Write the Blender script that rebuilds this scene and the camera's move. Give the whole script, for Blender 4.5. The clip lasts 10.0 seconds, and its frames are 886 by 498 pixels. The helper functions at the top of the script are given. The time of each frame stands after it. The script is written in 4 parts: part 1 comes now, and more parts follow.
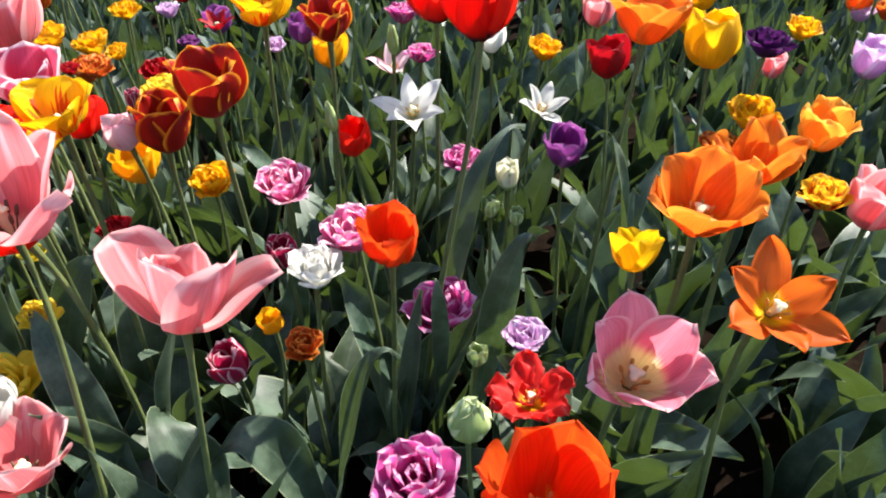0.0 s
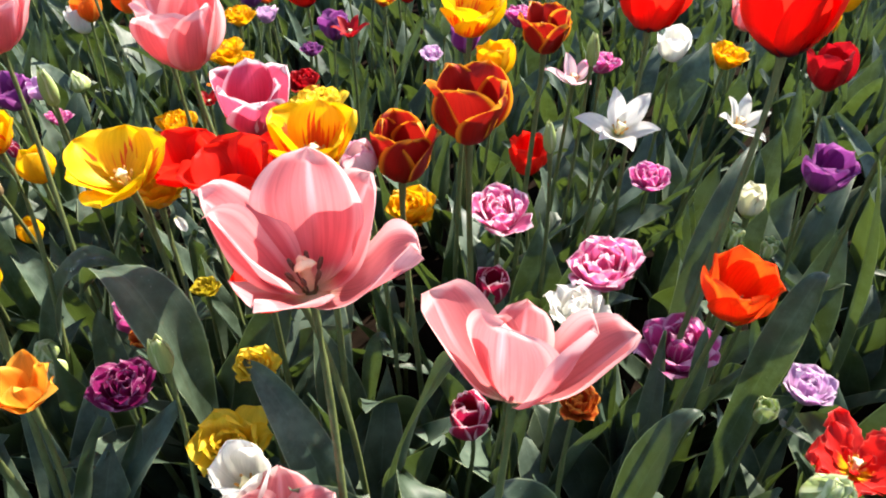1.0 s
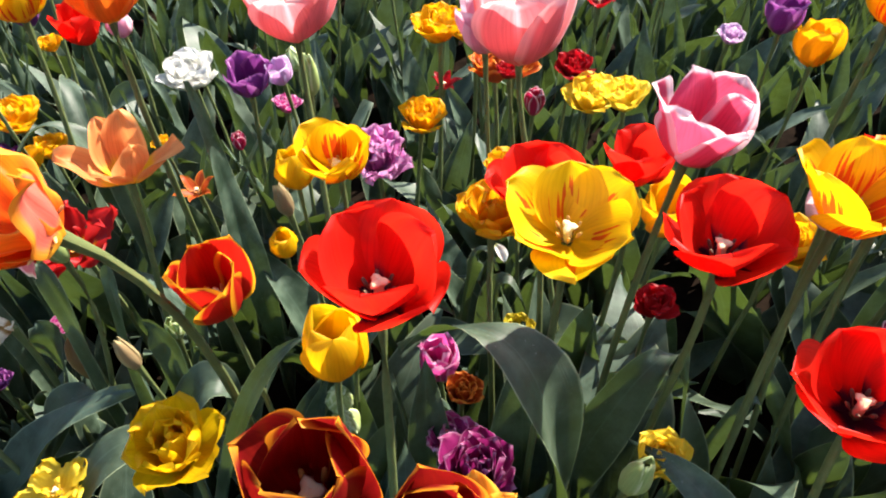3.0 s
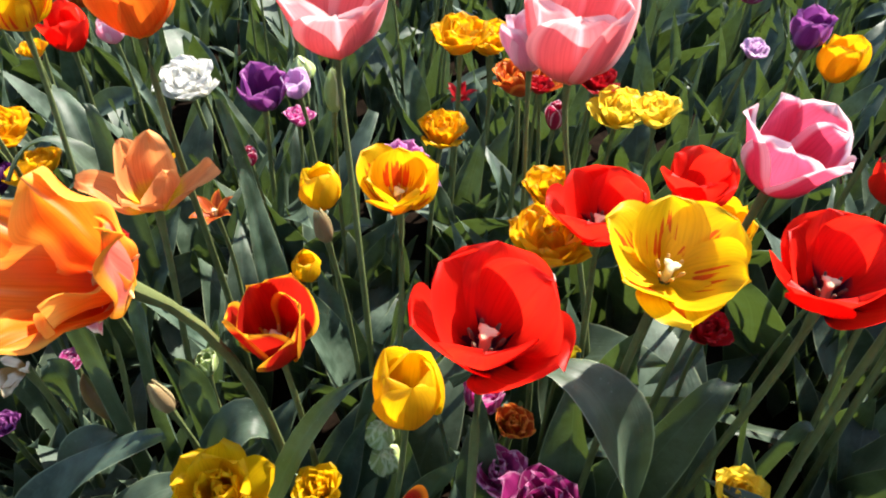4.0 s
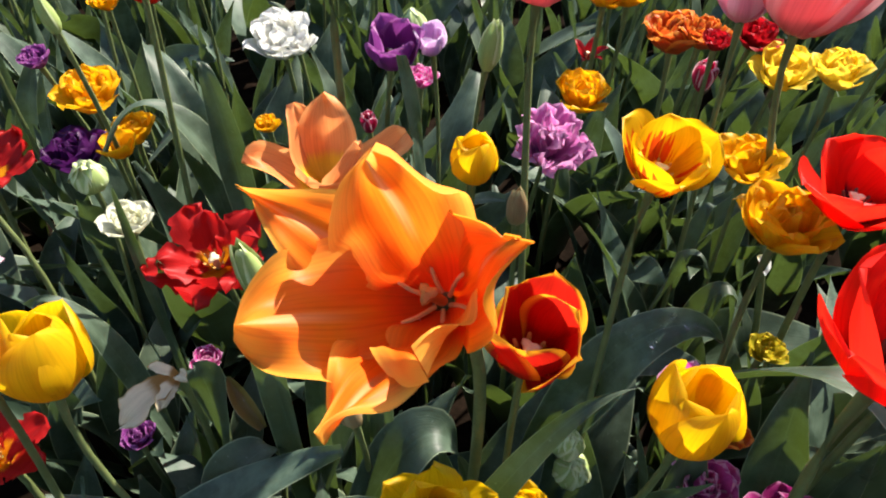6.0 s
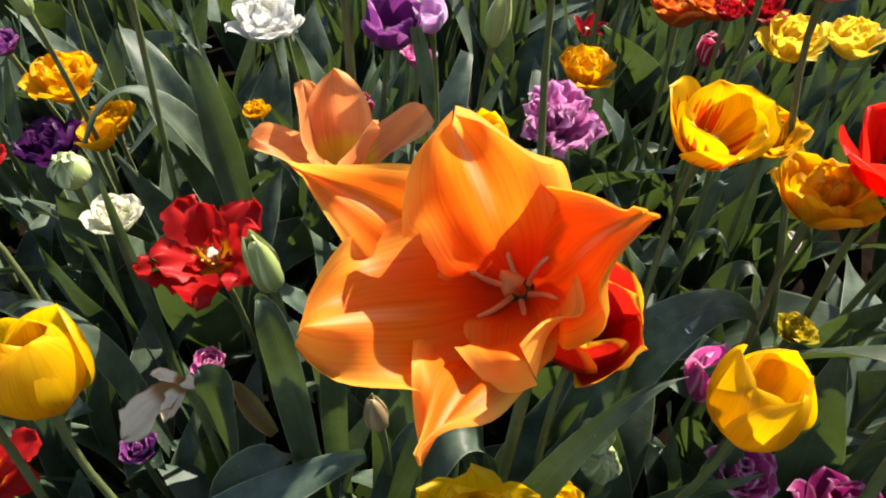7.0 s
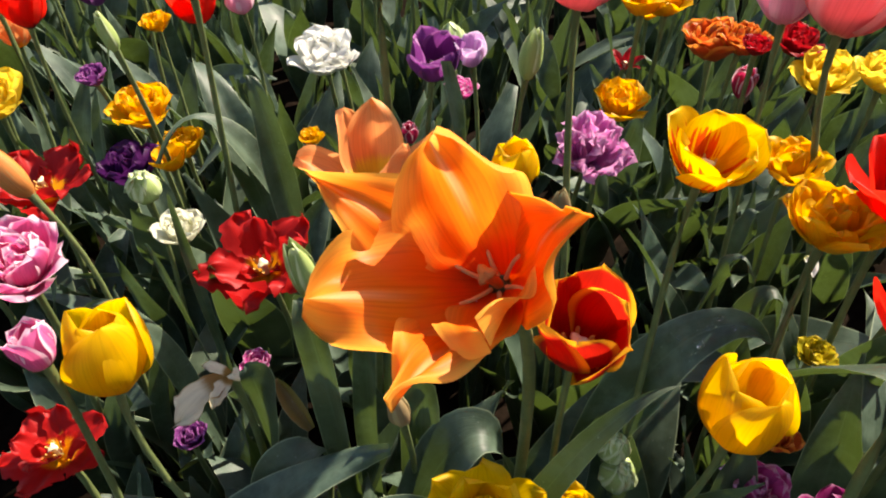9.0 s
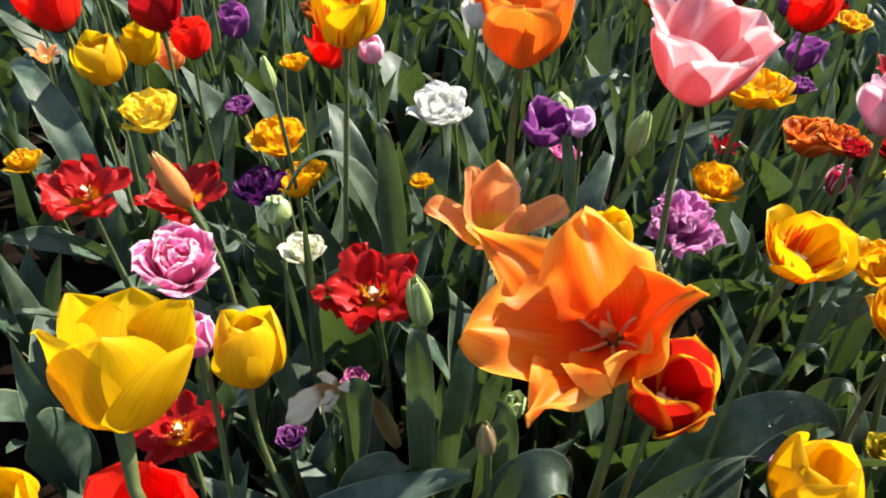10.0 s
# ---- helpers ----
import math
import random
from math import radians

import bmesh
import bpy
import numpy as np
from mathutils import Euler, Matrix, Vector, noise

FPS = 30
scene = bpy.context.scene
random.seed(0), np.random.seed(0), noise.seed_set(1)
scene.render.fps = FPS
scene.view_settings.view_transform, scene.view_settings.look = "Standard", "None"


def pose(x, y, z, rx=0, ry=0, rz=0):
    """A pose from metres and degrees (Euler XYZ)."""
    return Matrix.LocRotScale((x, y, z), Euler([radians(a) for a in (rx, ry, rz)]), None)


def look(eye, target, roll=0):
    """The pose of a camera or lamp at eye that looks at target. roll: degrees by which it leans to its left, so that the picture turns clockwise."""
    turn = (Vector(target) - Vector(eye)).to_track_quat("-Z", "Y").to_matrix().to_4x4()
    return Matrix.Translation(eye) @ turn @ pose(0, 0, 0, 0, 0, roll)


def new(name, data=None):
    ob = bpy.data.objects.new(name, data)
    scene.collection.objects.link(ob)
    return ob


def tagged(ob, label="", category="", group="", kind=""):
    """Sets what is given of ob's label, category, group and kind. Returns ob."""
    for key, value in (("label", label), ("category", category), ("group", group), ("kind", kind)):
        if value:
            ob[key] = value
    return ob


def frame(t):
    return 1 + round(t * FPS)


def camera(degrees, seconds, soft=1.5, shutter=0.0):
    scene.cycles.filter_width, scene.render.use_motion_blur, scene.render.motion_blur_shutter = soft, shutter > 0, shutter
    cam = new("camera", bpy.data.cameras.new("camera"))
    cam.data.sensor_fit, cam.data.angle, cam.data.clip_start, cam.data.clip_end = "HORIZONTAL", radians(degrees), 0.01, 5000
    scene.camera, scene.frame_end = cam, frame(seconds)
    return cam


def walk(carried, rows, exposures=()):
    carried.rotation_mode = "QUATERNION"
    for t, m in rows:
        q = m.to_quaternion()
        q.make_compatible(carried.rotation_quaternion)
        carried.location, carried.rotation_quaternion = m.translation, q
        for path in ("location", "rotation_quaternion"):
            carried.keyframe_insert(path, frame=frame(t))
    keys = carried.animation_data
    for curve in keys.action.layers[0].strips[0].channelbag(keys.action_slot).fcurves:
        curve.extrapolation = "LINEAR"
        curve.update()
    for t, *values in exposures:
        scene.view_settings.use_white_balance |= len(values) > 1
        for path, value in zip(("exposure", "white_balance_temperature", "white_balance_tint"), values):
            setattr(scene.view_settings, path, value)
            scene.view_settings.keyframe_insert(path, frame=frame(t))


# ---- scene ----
cam = camera(65.1, 10.0, soft=2.0)
PATH = [
    (0, (0.0130, 0.0412, 0.7324), (0.0013, 2.1651, -0.7662), 0.17),
    (0.5, (-0.0936, 0.0975, 0.7340), (-0.0936, 2.2346, -0.7475), 0.00),
    (1, (-0.2249, 0.1236, 0.7199), (-0.2431, 2.2430, -0.7861), -0.25),
    (1.5, (-0.3445, 0.1479, 0.7139), (-0.2639, 2.2660, -0.7907), 1.42),
    (2, (-0.4290, 0.1890, 0.7064), (-0.3848, 2.3067, -0.8034), 1.12),
    (2.5, (-0.4875, 0.2479, 0.7078), (-0.5551, 2.3023, -0.8839), -1.10),
    (3, (-0.5330, 0.2736, 0.7042), (-0.6760, 2.2758, -0.9482), -0.93),
    (3.2, (-0.5421, 0.2840, 0.7033), (-0.7215, 2.2850, -0.9464), -1.34),
    (4.3, (-0.6409, 0.3154, 0.7045), (-0.5525, 2.3126, -0.9592), 1.77),
    (4.5, (-0.6565, 0.3200, 0.7119), (-0.5915, 2.3028, -0.9675), 0.40),
    (5, (-0.6955, 0.3342, 0.7107), (-0.6903, 2.2876, -1.0066), 0.32),
    (5.5, (-0.7306, 0.3607, 0.6848), (-0.7436, 2.2925, -1.0553), 1.36),
    (6.8, (-0.7982, 0.4009, 0.6370), (-0.6201, 2.2918, -1.1375), 2.89),
    (7, (-0.7982, 0.4045, 0.6340), (-0.6305, 2.2910, -1.1466), 2.56),
    (7.5, (-0.7891, 0.4101, 0.6231), (-0.6435, 2.2719, -1.1866), 1.20),
    (8, (-0.7735, 0.4087, 0.6219), (-0.6656, 2.2946, -1.1651), -0.14),
    (8.5, (-0.7657, 0.3957, 0.6374), (-0.7293, 2.3174, -1.1136), -1.58),
    (9, (-0.7748, 0.3670, 0.6530), (-0.8385, 2.3338, -1.0459), -0.60),
    (9.5, (-0.7865, 0.3410, 0.6683), (-0.9750, 2.3406, -0.9826), 0.53),
    (10, (-0.8034, 0.3220, 0.6895), (-1.1102, 2.3689, -0.8832), 2.82),
]
walk(cam, [(t, look(eye, target, roll)) for t, eye, target, roll in PATH],
     exposures=[(0.0, 1.81, 6400, 12), (1.5, 2.02, 6800, 14), (3.0, 1.95, 6600, 13), (5.0, 1.85, 6500, 11), (7.0, 1.61, 6900, 14), (8.5, 1.61, 7400, 15), (10.0, 1.70, 6600, 11)])

# ---- world and sun ----
SUN_FROM = Vector((0.50, 0.45, 0.72)).normalized()
world = bpy.data.worlds.new("world")
scene.world = world
world.use_nodes = True
wn = world.node_tree
sky = wn.nodes.new("ShaderNodeTexSky")
sky.sky_type = "NISHITA"
sky.sun_disc = False
sky.sun_elevation = math.asin(SUN_FROM.z)
sky.sun_rotation = math.atan2(SUN_FROM.x, SUN_FROM.y)
wn.links.new(sky.outputs[0], wn.nodes["Background"].inputs[0])
wn.nodes["Background"].inputs[1].default_value = 0.092
sun_data = bpy.data.lights.new("sun", "SUN")
sun_data.energy, sun_data.angle, sun_data.color = 4.6, radians(0.55), (1.0, 0.93, 0.82)
sun = new("sun", sun_data)
sun.matrix_world = look(SUN_FROM * 20, (0, 0, 0))


# ---- materials ----
def graph(name):
    m = bpy.data.materials.new(name)
    m.use_nodes = True
    nt = m.node_tree
    nt.nodes.clear()
    return m, nt


def node(nt, kind, inputs=None, operation="", clamp=False, mix="", smooth=False):
    n = nt.nodes.new(kind)
    if operation:
        n.operation, n.use_clamp = operation, clamp
    if mix:
        n.data_type, n.blend_type = "RGBA", mix
    if smooth:
        n.interpolation_type = "SMOOTHSTEP"
    for k, v in (inputs or {}).items():
        if isinstance(v, bpy.types.NodeSocket):
            nt.links.new(v, n.inputs[k])
        else:
            n.inputs[k].default_value = v
    return n


def calc(nt, op, a, b=0.0, clamp=False):
    return node(nt, "ShaderNodeMath", {0: a, 1: b}, operation=op, clamp=clamp).outputs[0]


def blend(nt, fac, a, b, mode="MIX"):
    n = node(nt, "ShaderNodeMix", {0: fac}, mix=mode)
    for i, v in ((6, a), (7, b)):
        if isinstance(v, bpy.types.NodeSocket):
            nt.links.new(v, n.inputs[i])
        else:
            n.inputs[i].default_value = (*v, 1)
    return n.outputs[2]


def ramp(nt, x, lo, hi):
    return node(nt, "ShaderNodeMapRange", {0: x, 1: lo, 2: hi}, smooth=True).outputs[0]


def finish(nt, colour, rough, height, bump, through_part, spec=0.4, through_colour=None):
    b = node(nt, "ShaderNodeBump", {"Strength": bump, "Distance": 0.002, "Height": height}).outputs[0]
    p = node(nt, "ShaderNodeBsdfPrincipled", {"Base Color": colour, "Roughness": rough, "Normal": b, "Specular IOR Level": spec})
    out = node(nt, "ShaderNodeOutputMaterial")
    if through_part > 0:
        t = node(nt, "ShaderNodeBsdfTranslucent", {"Color": through_colour or colour, "Normal": b})
        mix = node(nt, "ShaderNodeMixShader", {0: through_part})
        nt.links.new(p.outputs[0], mix.inputs[1])
        nt.links.new(t.outputs[0], mix.inputs[2])
        nt.links.new(mix.outputs[0], out.inputs[0])
    else:
        nt.links.new(p.outputs[0], out.inputs[0])


def petal_material(name, base, edge=None, edge_at=0.75, streak=None, streak_at=0.55, foot=None, foot_to=0.25, through_part=0.48, tint=None, rib=None, edge_soft=0.16):
    """A petal: fine veins along it, an edge colour, flames from the foot, a foot blotch. UV: x across, y along."""
    m, nt = graph(name)
    uv = node(nt, "ShaderNodeUVMap").outputs[0]
    sep = node(nt, "ShaderNodeSeparateXYZ", {0: uv})
    u, v = sep.outputs[0], sep.outputs[1]
    rnd = node(nt, "ShaderNodeObjectInfo").outputs["Random"]
    shift = node(nt, "ShaderNodeCombineXYZ", {0: calc(nt, "MULTIPLY", u, 46), 1: calc(nt, "MULTIPLY", v, 1.6), 2: calc(nt, "MULTIPLY", rnd, 40)}).outputs[0]
    vein = node(nt, "ShaderNodeTexNoise", {"Vector": shift, "Scale": 1.0, "Detail": 3.0}).outputs[0]
    wide = node(nt, "ShaderNodeCombineXYZ", {0: calc(nt, "MULTIPLY", u, 7), 1: calc(nt, "MULTIPLY", v, 2.2), 2: calc(nt, "MULTIPLY", rnd, 17)}).outputs[0]
    patch = node(nt, "ShaderNodeTexNoise", {"Vector": wide, "Scale": 1.0, "Detail": 4.0}).outputs[0]
    off = calc(nt, "ABSOLUTE", calc(nt, "SUBTRACT", calc(nt, "MULTIPLY", u, 2.0), 1.0))
    col = blend(nt, ramp(nt, patch, 0.3, 0.75), base, tuple(c * 0.86 for c in base))
    if tint:
        col = blend(nt, calc(nt, "MULTIPLY", ramp(nt, patch, 0.42, 0.68), 0.55), col, tint)
    rim = calc(nt, "MAXIMUM", off, calc(nt, "POWER", v, 3.0))
    if edge:
        e = calc(nt, "ADD", rim, calc(nt, "MULTIPLY", calc(nt, "SUBTRACT", vein, 0.5), 0.13))
        col = blend(nt, ramp(nt, e, edge_at, edge_at + edge_soft), col, edge)
    if streak:
        ray = node(nt, "ShaderNodeCombineXYZ", {0: calc(nt, "MULTIPLY", u, 17), 1: calc(nt, "MULTIPLY", v, 0.6), 2: calc(nt, "MULTIPLY", rnd, 23)}).outputs[0]
        flame = node(nt, "ShaderNodeTexNoise", {"Vector": ray, "Scale": 1.0, "Detail": 2.0}).outputs[0]
        f = calc(nt, "ADD", flame, calc(nt, "MULTIPLY", calc(nt, "SUBTRACT", 0.45, off), 0.42))
        f = calc(nt, "SUBTRACT", f, calc(nt, "MULTIPLY", calc(nt, "POWER", v, 4.0), 0.60))
        f = calc(nt, "SUBTRACT", f, calc(nt, "MULTIPLY", ramp(nt, v, 0.30, 0.08), 0.5))
        col = blend(nt, ramp(nt, f, streak_at - 0.02, streak_at + 0.04), col, streak)
    if rib:
        r = calc(nt, "MULTIPLY", ramp(nt, off, 0.13, 0.0), ramp(nt, v, 0.35, 0.75))
        col = blend(nt, calc(nt, "MULTIPLY", r, 0.7), col, rib)
    if foot:
        f = calc(nt, "ADD", v, calc(nt, "MULTIPLY", calc(nt, "SUBTRACT", vein, 0.5), 0.16))
        col = blend(nt, ramp(nt, f, foot_to + 0.08, foot_to - 0.08), col, foot)
    col = blend(nt, calc(nt, "MULTIPLY", ramp(nt, vein, 0.42, 0.70), 0.22), col, tuple(min(1, c * 0.5 + 0.02) for c in base), "MULTIPLY")
    finish(nt, col, 0.48, vein, 0.10, through_part, 0.25)
    return m


def leaf_material(name, base, pale, through_part=0.22):
    m, nt = graph(name)
    uv = node(nt, "ShaderNodeUVMap").outputs[0]
    sep = node(nt, "ShaderNodeSeparateXYZ", {0: uv})
    u, v = sep.outputs[0], sep.outputs[1]
    rnd = node(nt, "ShaderNodeObjectInfo").outputs["Random"]
    lines = node(nt, "ShaderNodeCombineXYZ", {0: calc(nt, "MULTIPLY", u, 42), 1: calc(nt, "MULTIPLY", v, 2.0), 2: calc(nt, "MULTIPLY", rnd, 30)}).outputs[0]
    vein = node(nt, "ShaderNodeTexNoise", {"Vector": lines, "Scale": 1.0, "Detail": 2.0}).outputs[0]
    place = node(nt, "ShaderNodeNewGeometry").outputs["Position"]
    bloom = node(nt, "ShaderNodeTexNoise", {"Vector": place, "Scale": 28.0, "Detail": 5.0, "Roughness": 0.65}).outputs[0]
    spots = node(nt, "ShaderNodeTexVoronoi", {"Vector": place, "Scale": 130.0}).outputs[0]
    col = blend(nt, ramp(nt, bloom, 0.35, 0.7), base, pale)
    col = blend(nt, calc(nt, "MULTIPLY", rnd, 0.45), col, (base[0] * 1.9, base[1] * 1.2, base[2] * 0.6))
    col = blend(nt, calc(nt, "MULTIPLY", ramp(nt, vein, 0.5, 0.7), 0.16), col, tuple(c * 0.55 for c in base))
    mid = ramp(nt, calc(nt, "ABSOLUTE", calc(nt, "SUBTRACT", u, 0.5)), 0.03, 0.0)
    col = blend(nt, calc(nt, "MULTIPLY", mid, 0.35), col, pale)
    col = blend(nt, calc(nt, "MULTIPLY", ramp(nt, spots, 0.09, 0.05), 0.25), col, (0.35, 0.40, 0.34))
    margin = ramp(nt, calc(nt, "ABSOLUTE", calc(nt, "SUBTRACT", u, 0.5)), 0.47, 0.497)
    col = blend(nt, calc(nt, "MULTIPLY", margin, 0.75), col, (0.24, 0.29, 0.17))
    height = calc(nt, "ADD", vein, calc(nt, "MULTIPLY", bloom, 0.6))
    rough = node(nt, "ShaderNodeMapRange", {0: bloom, 1: 0.3, 2: 0.7, 3: 0.40, 4: 0.62}).outputs[0]
    finish(nt, col, rough, height, 0.16, through_part, 0.34, blend(nt, 0.7, col, (0.17, 0.27, 0.03)))
    return m


def plain_material(name, a, b, scale, rough=0.6, through_part=0.0, bump=0.4, spec=0.4):
    m, nt = graph(name)
    place = node(nt, "ShaderNodeTexCoord").outputs["Object"]
    n = node(nt, "ShaderNodeTexNoise", {"Vector": place, "Scale": scale, "Detail": 6.0, "Roughness": 0.65}).outputs[0]
    n2 = node(nt, "ShaderNodeTexNoise", {"Vector": place, "Scale": scale * 0.13, "Detail": 3.0}).outputs[0]
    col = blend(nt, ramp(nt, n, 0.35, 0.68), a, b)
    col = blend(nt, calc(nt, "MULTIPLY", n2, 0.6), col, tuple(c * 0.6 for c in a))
    finish(nt, col, rough, n, bump, through_part, spec)
    return m


RED, YEL = (0.80, 0.020, 0.010), (0.82, 0.52, 0.010)
PALETTE = {
    "pink": (petal_material("pink_petal", (0.77, 0.220, 0.235), (0.83, 0.49, 0.48), 0.68, foot=(0.80, 0.70, 0.50), foot_to=0.10, rib=(0.90, 0.48, 0.52), through_part=0.52), "large salmon-pink tulip with pale petal edges"),
    "pinkwhite": (petal_material("pink_white_petal", (0.82, 0.24, 0.32), (0.90, 0.55, 0.58), 0.8, foot=(0.88, 0.74, 0.42), foot_to=0.36), "open pink tulip with a white and yellow centre"),
    "darkflame": (petal_material("dark_flame_petal", (0.22, 0.006, 0.006), (0.80, 0.30, 0.02), 0.84, tint=(0.28, 0.012, 0.006)), "very dark red tulip with thin yellow petal edges"),
    "palepink": (petal_material("pale_pink_petal", (0.78, 0.36, 0.48), (0.82, 0.58, 0.64), 0.6), "pale mauve-pink tulip"),
    "blush": (petal_material("blush_petal", (0.82, 0.62, 0.64), (0.75, 0.32, 0.45), 0.8), "blush white tulip with pink edges"),
    "rose": (petal_material("rose_petal", (0.62, 0.075, 0.15), (0.86, 0.68, 0.70), 0.70), "rose-pink tulip with broad white petal edges"),
    "red": (petal_material("red_petal", RED, foot=(0.05, 0.006, 0.03), foot_to=0.16, tint=(0.78, 0.03, 0.010), through_part=0.60), "bright scarlet tulip with a dark centre"),
    "darkred": (petal_material("dark_red_petal", (0.40, 0.006, 0.012)), "deep crimson tulip"),
    "orangered": (petal_material("orange_red_petal", (0.78, 0.07, 0.008), foot=YEL, foot_to=0.14, tint=(0.82, 0.14, 0.01)), "orange-red tulip with a yellow foot"),
    "flame": (petal_material("flame_petal", (0.31, 0.010, 0.006), (0.84, 0.34, 0.02), 0.80, through_part=0.42), "dark red tulip with yellow-edged petals"),
    "redflame": (petal_material("red_flame_petal", (0.50, 0.015, 0.007), (0.86, 0.42, 0.02), 0.76, through_part=0.55), "red tulip with broad yellow petal edges"),
    "stripe": (petal_material("stripe_petal", (0.84, 0.50, 0.005), streak=(0.66, 0.075, 0.006), streak_at=0.50), "yellow tulip with red flames inside"),
    "stripe2": (petal_material("thin_stripe_petal", (0.85, 0.55, 0.005), streak=(0.66, 0.10, 0.006), streak_at=0.58), "open yellow tulip with thin red flames"),
    "yellow": (petal_material("yellow_petal", (0.81, 0.53, 0.005), tint=(0.81, 0.48, 0.005), through_part=0.60), "clear yellow tulip"),
    "golden": (petal_material("golden_petal", (0.82, 0.46, 0.006), tint=(0.82, 0.39, 0.006), through_part=0.5), "golden yellow double tulip"),
    "lemon": (petal_material("lemon_petal", (0.88, 0.68, 0.06), (0.86, 0.60, 0.03), 0.8, through_part=0.52), "lemon yellow double tulip"),
    "yellowgreen": (petal_material("yellow_green_petal", (0.45, 0.38, 0.02), (0.60, 0.45, 0.02), 0.7), "fading yellow-green tulip"),
    "yellowred": (petal_material("yellow_red_petal", (0.85, 0.50, 0.02), streak=(0.68, 0.05, 0.01), streak_at=0.44), "yellow and orange-red double tulip"),
    "orange": (petal_material("orange_petal", (0.80, 0.18, 0.014), (0.82, 0.28, 0.03), 0.72, foot=YEL, foot_to=0.10), "open orange tulip"),
    "peach": (petal_material("peach_petal", (0.86, 0.32, 0.03), (0.88, 0.46, 0.06), 0.66, foot=YEL, foot_to=0.2), "peach-orange tulip with yellow petal edges"),
    "orangelily": (petal_material("orange_lily_petal", (0.68, 0.13, 0.012), foot=YEL, foot_to=0.22), "orange star-shaped tulip with a yellow centre"),
    "apricot": (petal_material("apricot_petal", (0.80, 0.28, 0.085), (0.82, 0.36, 0.12), 0.7, foot=(0.84, 0.52, 0.03), foot_to=0.30), "pale apricot tulip with loose pointed petals"),
    "bigorange": (petal_material("big_orange_petal", (0.88, 0.175, 0.010), (0.91, 0.45, 0.06), 0.47, foot=(0.82, 0.11, 0.012), foot_to=0.24, tint=(0.88, 0.27, 0.012), rib=(0.90, 0.42, 0.18), through_part=0.50, edge_soft=0.6), "huge open orange tulip with long pointed petals"),
    "salmon": (petal_material("salmon_petal", (0.80, 0.20, 0.14), (0.88, 0.38, 0.03), 0.62, foot=(0.88, 0.50, 0.03), foot_to=0.22, edge_soft=0.3), "salmon petal with orange edges"),
    "white": (petal_material("white_petal", (0.82, 0.82, 0.76), foot=(0.60, 0.62, 0.25), foot_to=0.08), "white tulip"),
    "cream": (petal_material("cream_petal", (0.78, 0.78, 0.60), foot=(0.35, 0.45, 0.15), foot_to=0.25), "cream white half-open double tulip"),
    "purple": (petal_material("purple_petal", (0.20, 0.038, 0.20), (0.34, 0.11, 0.32), 0.7), "purple tulip"),
    "darkpurple": (petal_material("dark_purple_petal", (0.07, 0.010, 0.09)), "very dark purple double tulip"),
    "lilac": (petal_material("lilac_petal", (0.60, 0.34, 0.60), (0.76, 0.60, 0.76), 0.7), "pale lilac double tulip"),
    "mauve": (petal_material("mauve_petal", (0.56, 0.16, 0.42), (0.66, 0.32, 0.54), 0.7), "mauve double tulip"),
    "magenta": (petal_material("magenta_petal", (0.62, 0.08, 0.32), (0.72, 0.38, 0.55), 0.75), "magenta-pink double tulip"),
    "darkmag": (petal_material("dark_magenta_petal", (0.26, 0.015, 0.12), (0.50, 0.20, 0.35), 0.85), "dark magenta double tulip"),
    "pinkdbl": (petal_material("pink_double_petal", (0.76, 0.15, 0.36), (0.90, 0.66, 0.74), 0.74), "pink double tulip with white-edged petals"),
    "crimsondbl": (petal_material("crimson_double_petal", (0.42, 0.015, 0.07), (0.80, 0.55, 0.60), 0.78), "small crimson double tulip with white edges"),
    "bronze": (petal_material("bronze_petal", (0.52, 0.08, 0.012), (0.70, 0.24, 0.03), 0.72), "bronze-orange double tulip"),
    "reddbl": (petal_material("red_double_petal", (0.68, 0.02, 0.016), (0.75, 0.16, 0.12), 0.9, foot=YEL, foot_to=0.20), "red fringed double tulip"),
    "redpar": (petal_material("red_parrot_petal", (0.44, 0.010, 0.010), foot=(0.75, 0.36, 0.01), foot_to=0.26), "ragged red parrot tulip with a yellow centre"),
    "green": (petal_material("green_bud_petal", (0.32, 0.42, 0.14), (0.52, 0.60, 0.32), 0.72, through_part=0.2), "pale green tulip bud"),
    "brownbud": (petal_material("brown_bud_petal", (0.28, 0.20, 0.10), (0.34, 0.28, 0.14), 0.6, through_part=0.2), "brownish green closed tulip bud"),
    "orangebud": (petal_material("orange_bud_petal", (0.62, 0.24, 0.06), (0.50, 0.34, 0.12), 0.7, through_part=0.3), "closed orange tulip bud"),
    "wilted": (petal_material("wilted_petal", (0.74, 0.68, 0.50), (0.30, 0.22, 0.08), 0.86, foot=(0.30, 0.17, 0.05), foot_to=0.30), "wilted white tulip with drooping petals"),
}
LEAF = leaf_material("tulip_leaf", (0.0175, 0.036, 0.025), (0.081, 0.125, 0.088), 0.13)
STEM = plain_material("tulip_stem", (0.10, 0.13, 0.045), (0.15, 0.185, 0.065), 60, 0.45, 0.12)
PISTIL = plain_material("pistil", (0.86, 0.80, 0.42), (0.88, 0.86, 0.60), 120, 0.5)
ANTHER = plain_material("anther", (0.10, 0.06, 0.05), (0.22, 0.14, 0.06), 160, 0.7)
ANTHER_PALE = plain_material("pale_anther", (0.62, 0.30, 0.06), (0.75, 0.45, 0.12), 160, 0.7)
FILAMENT = plain_material("filament", (0.84, 0.46, 0.14), (0.88, 0.60, 0.26), 140, 0.6)
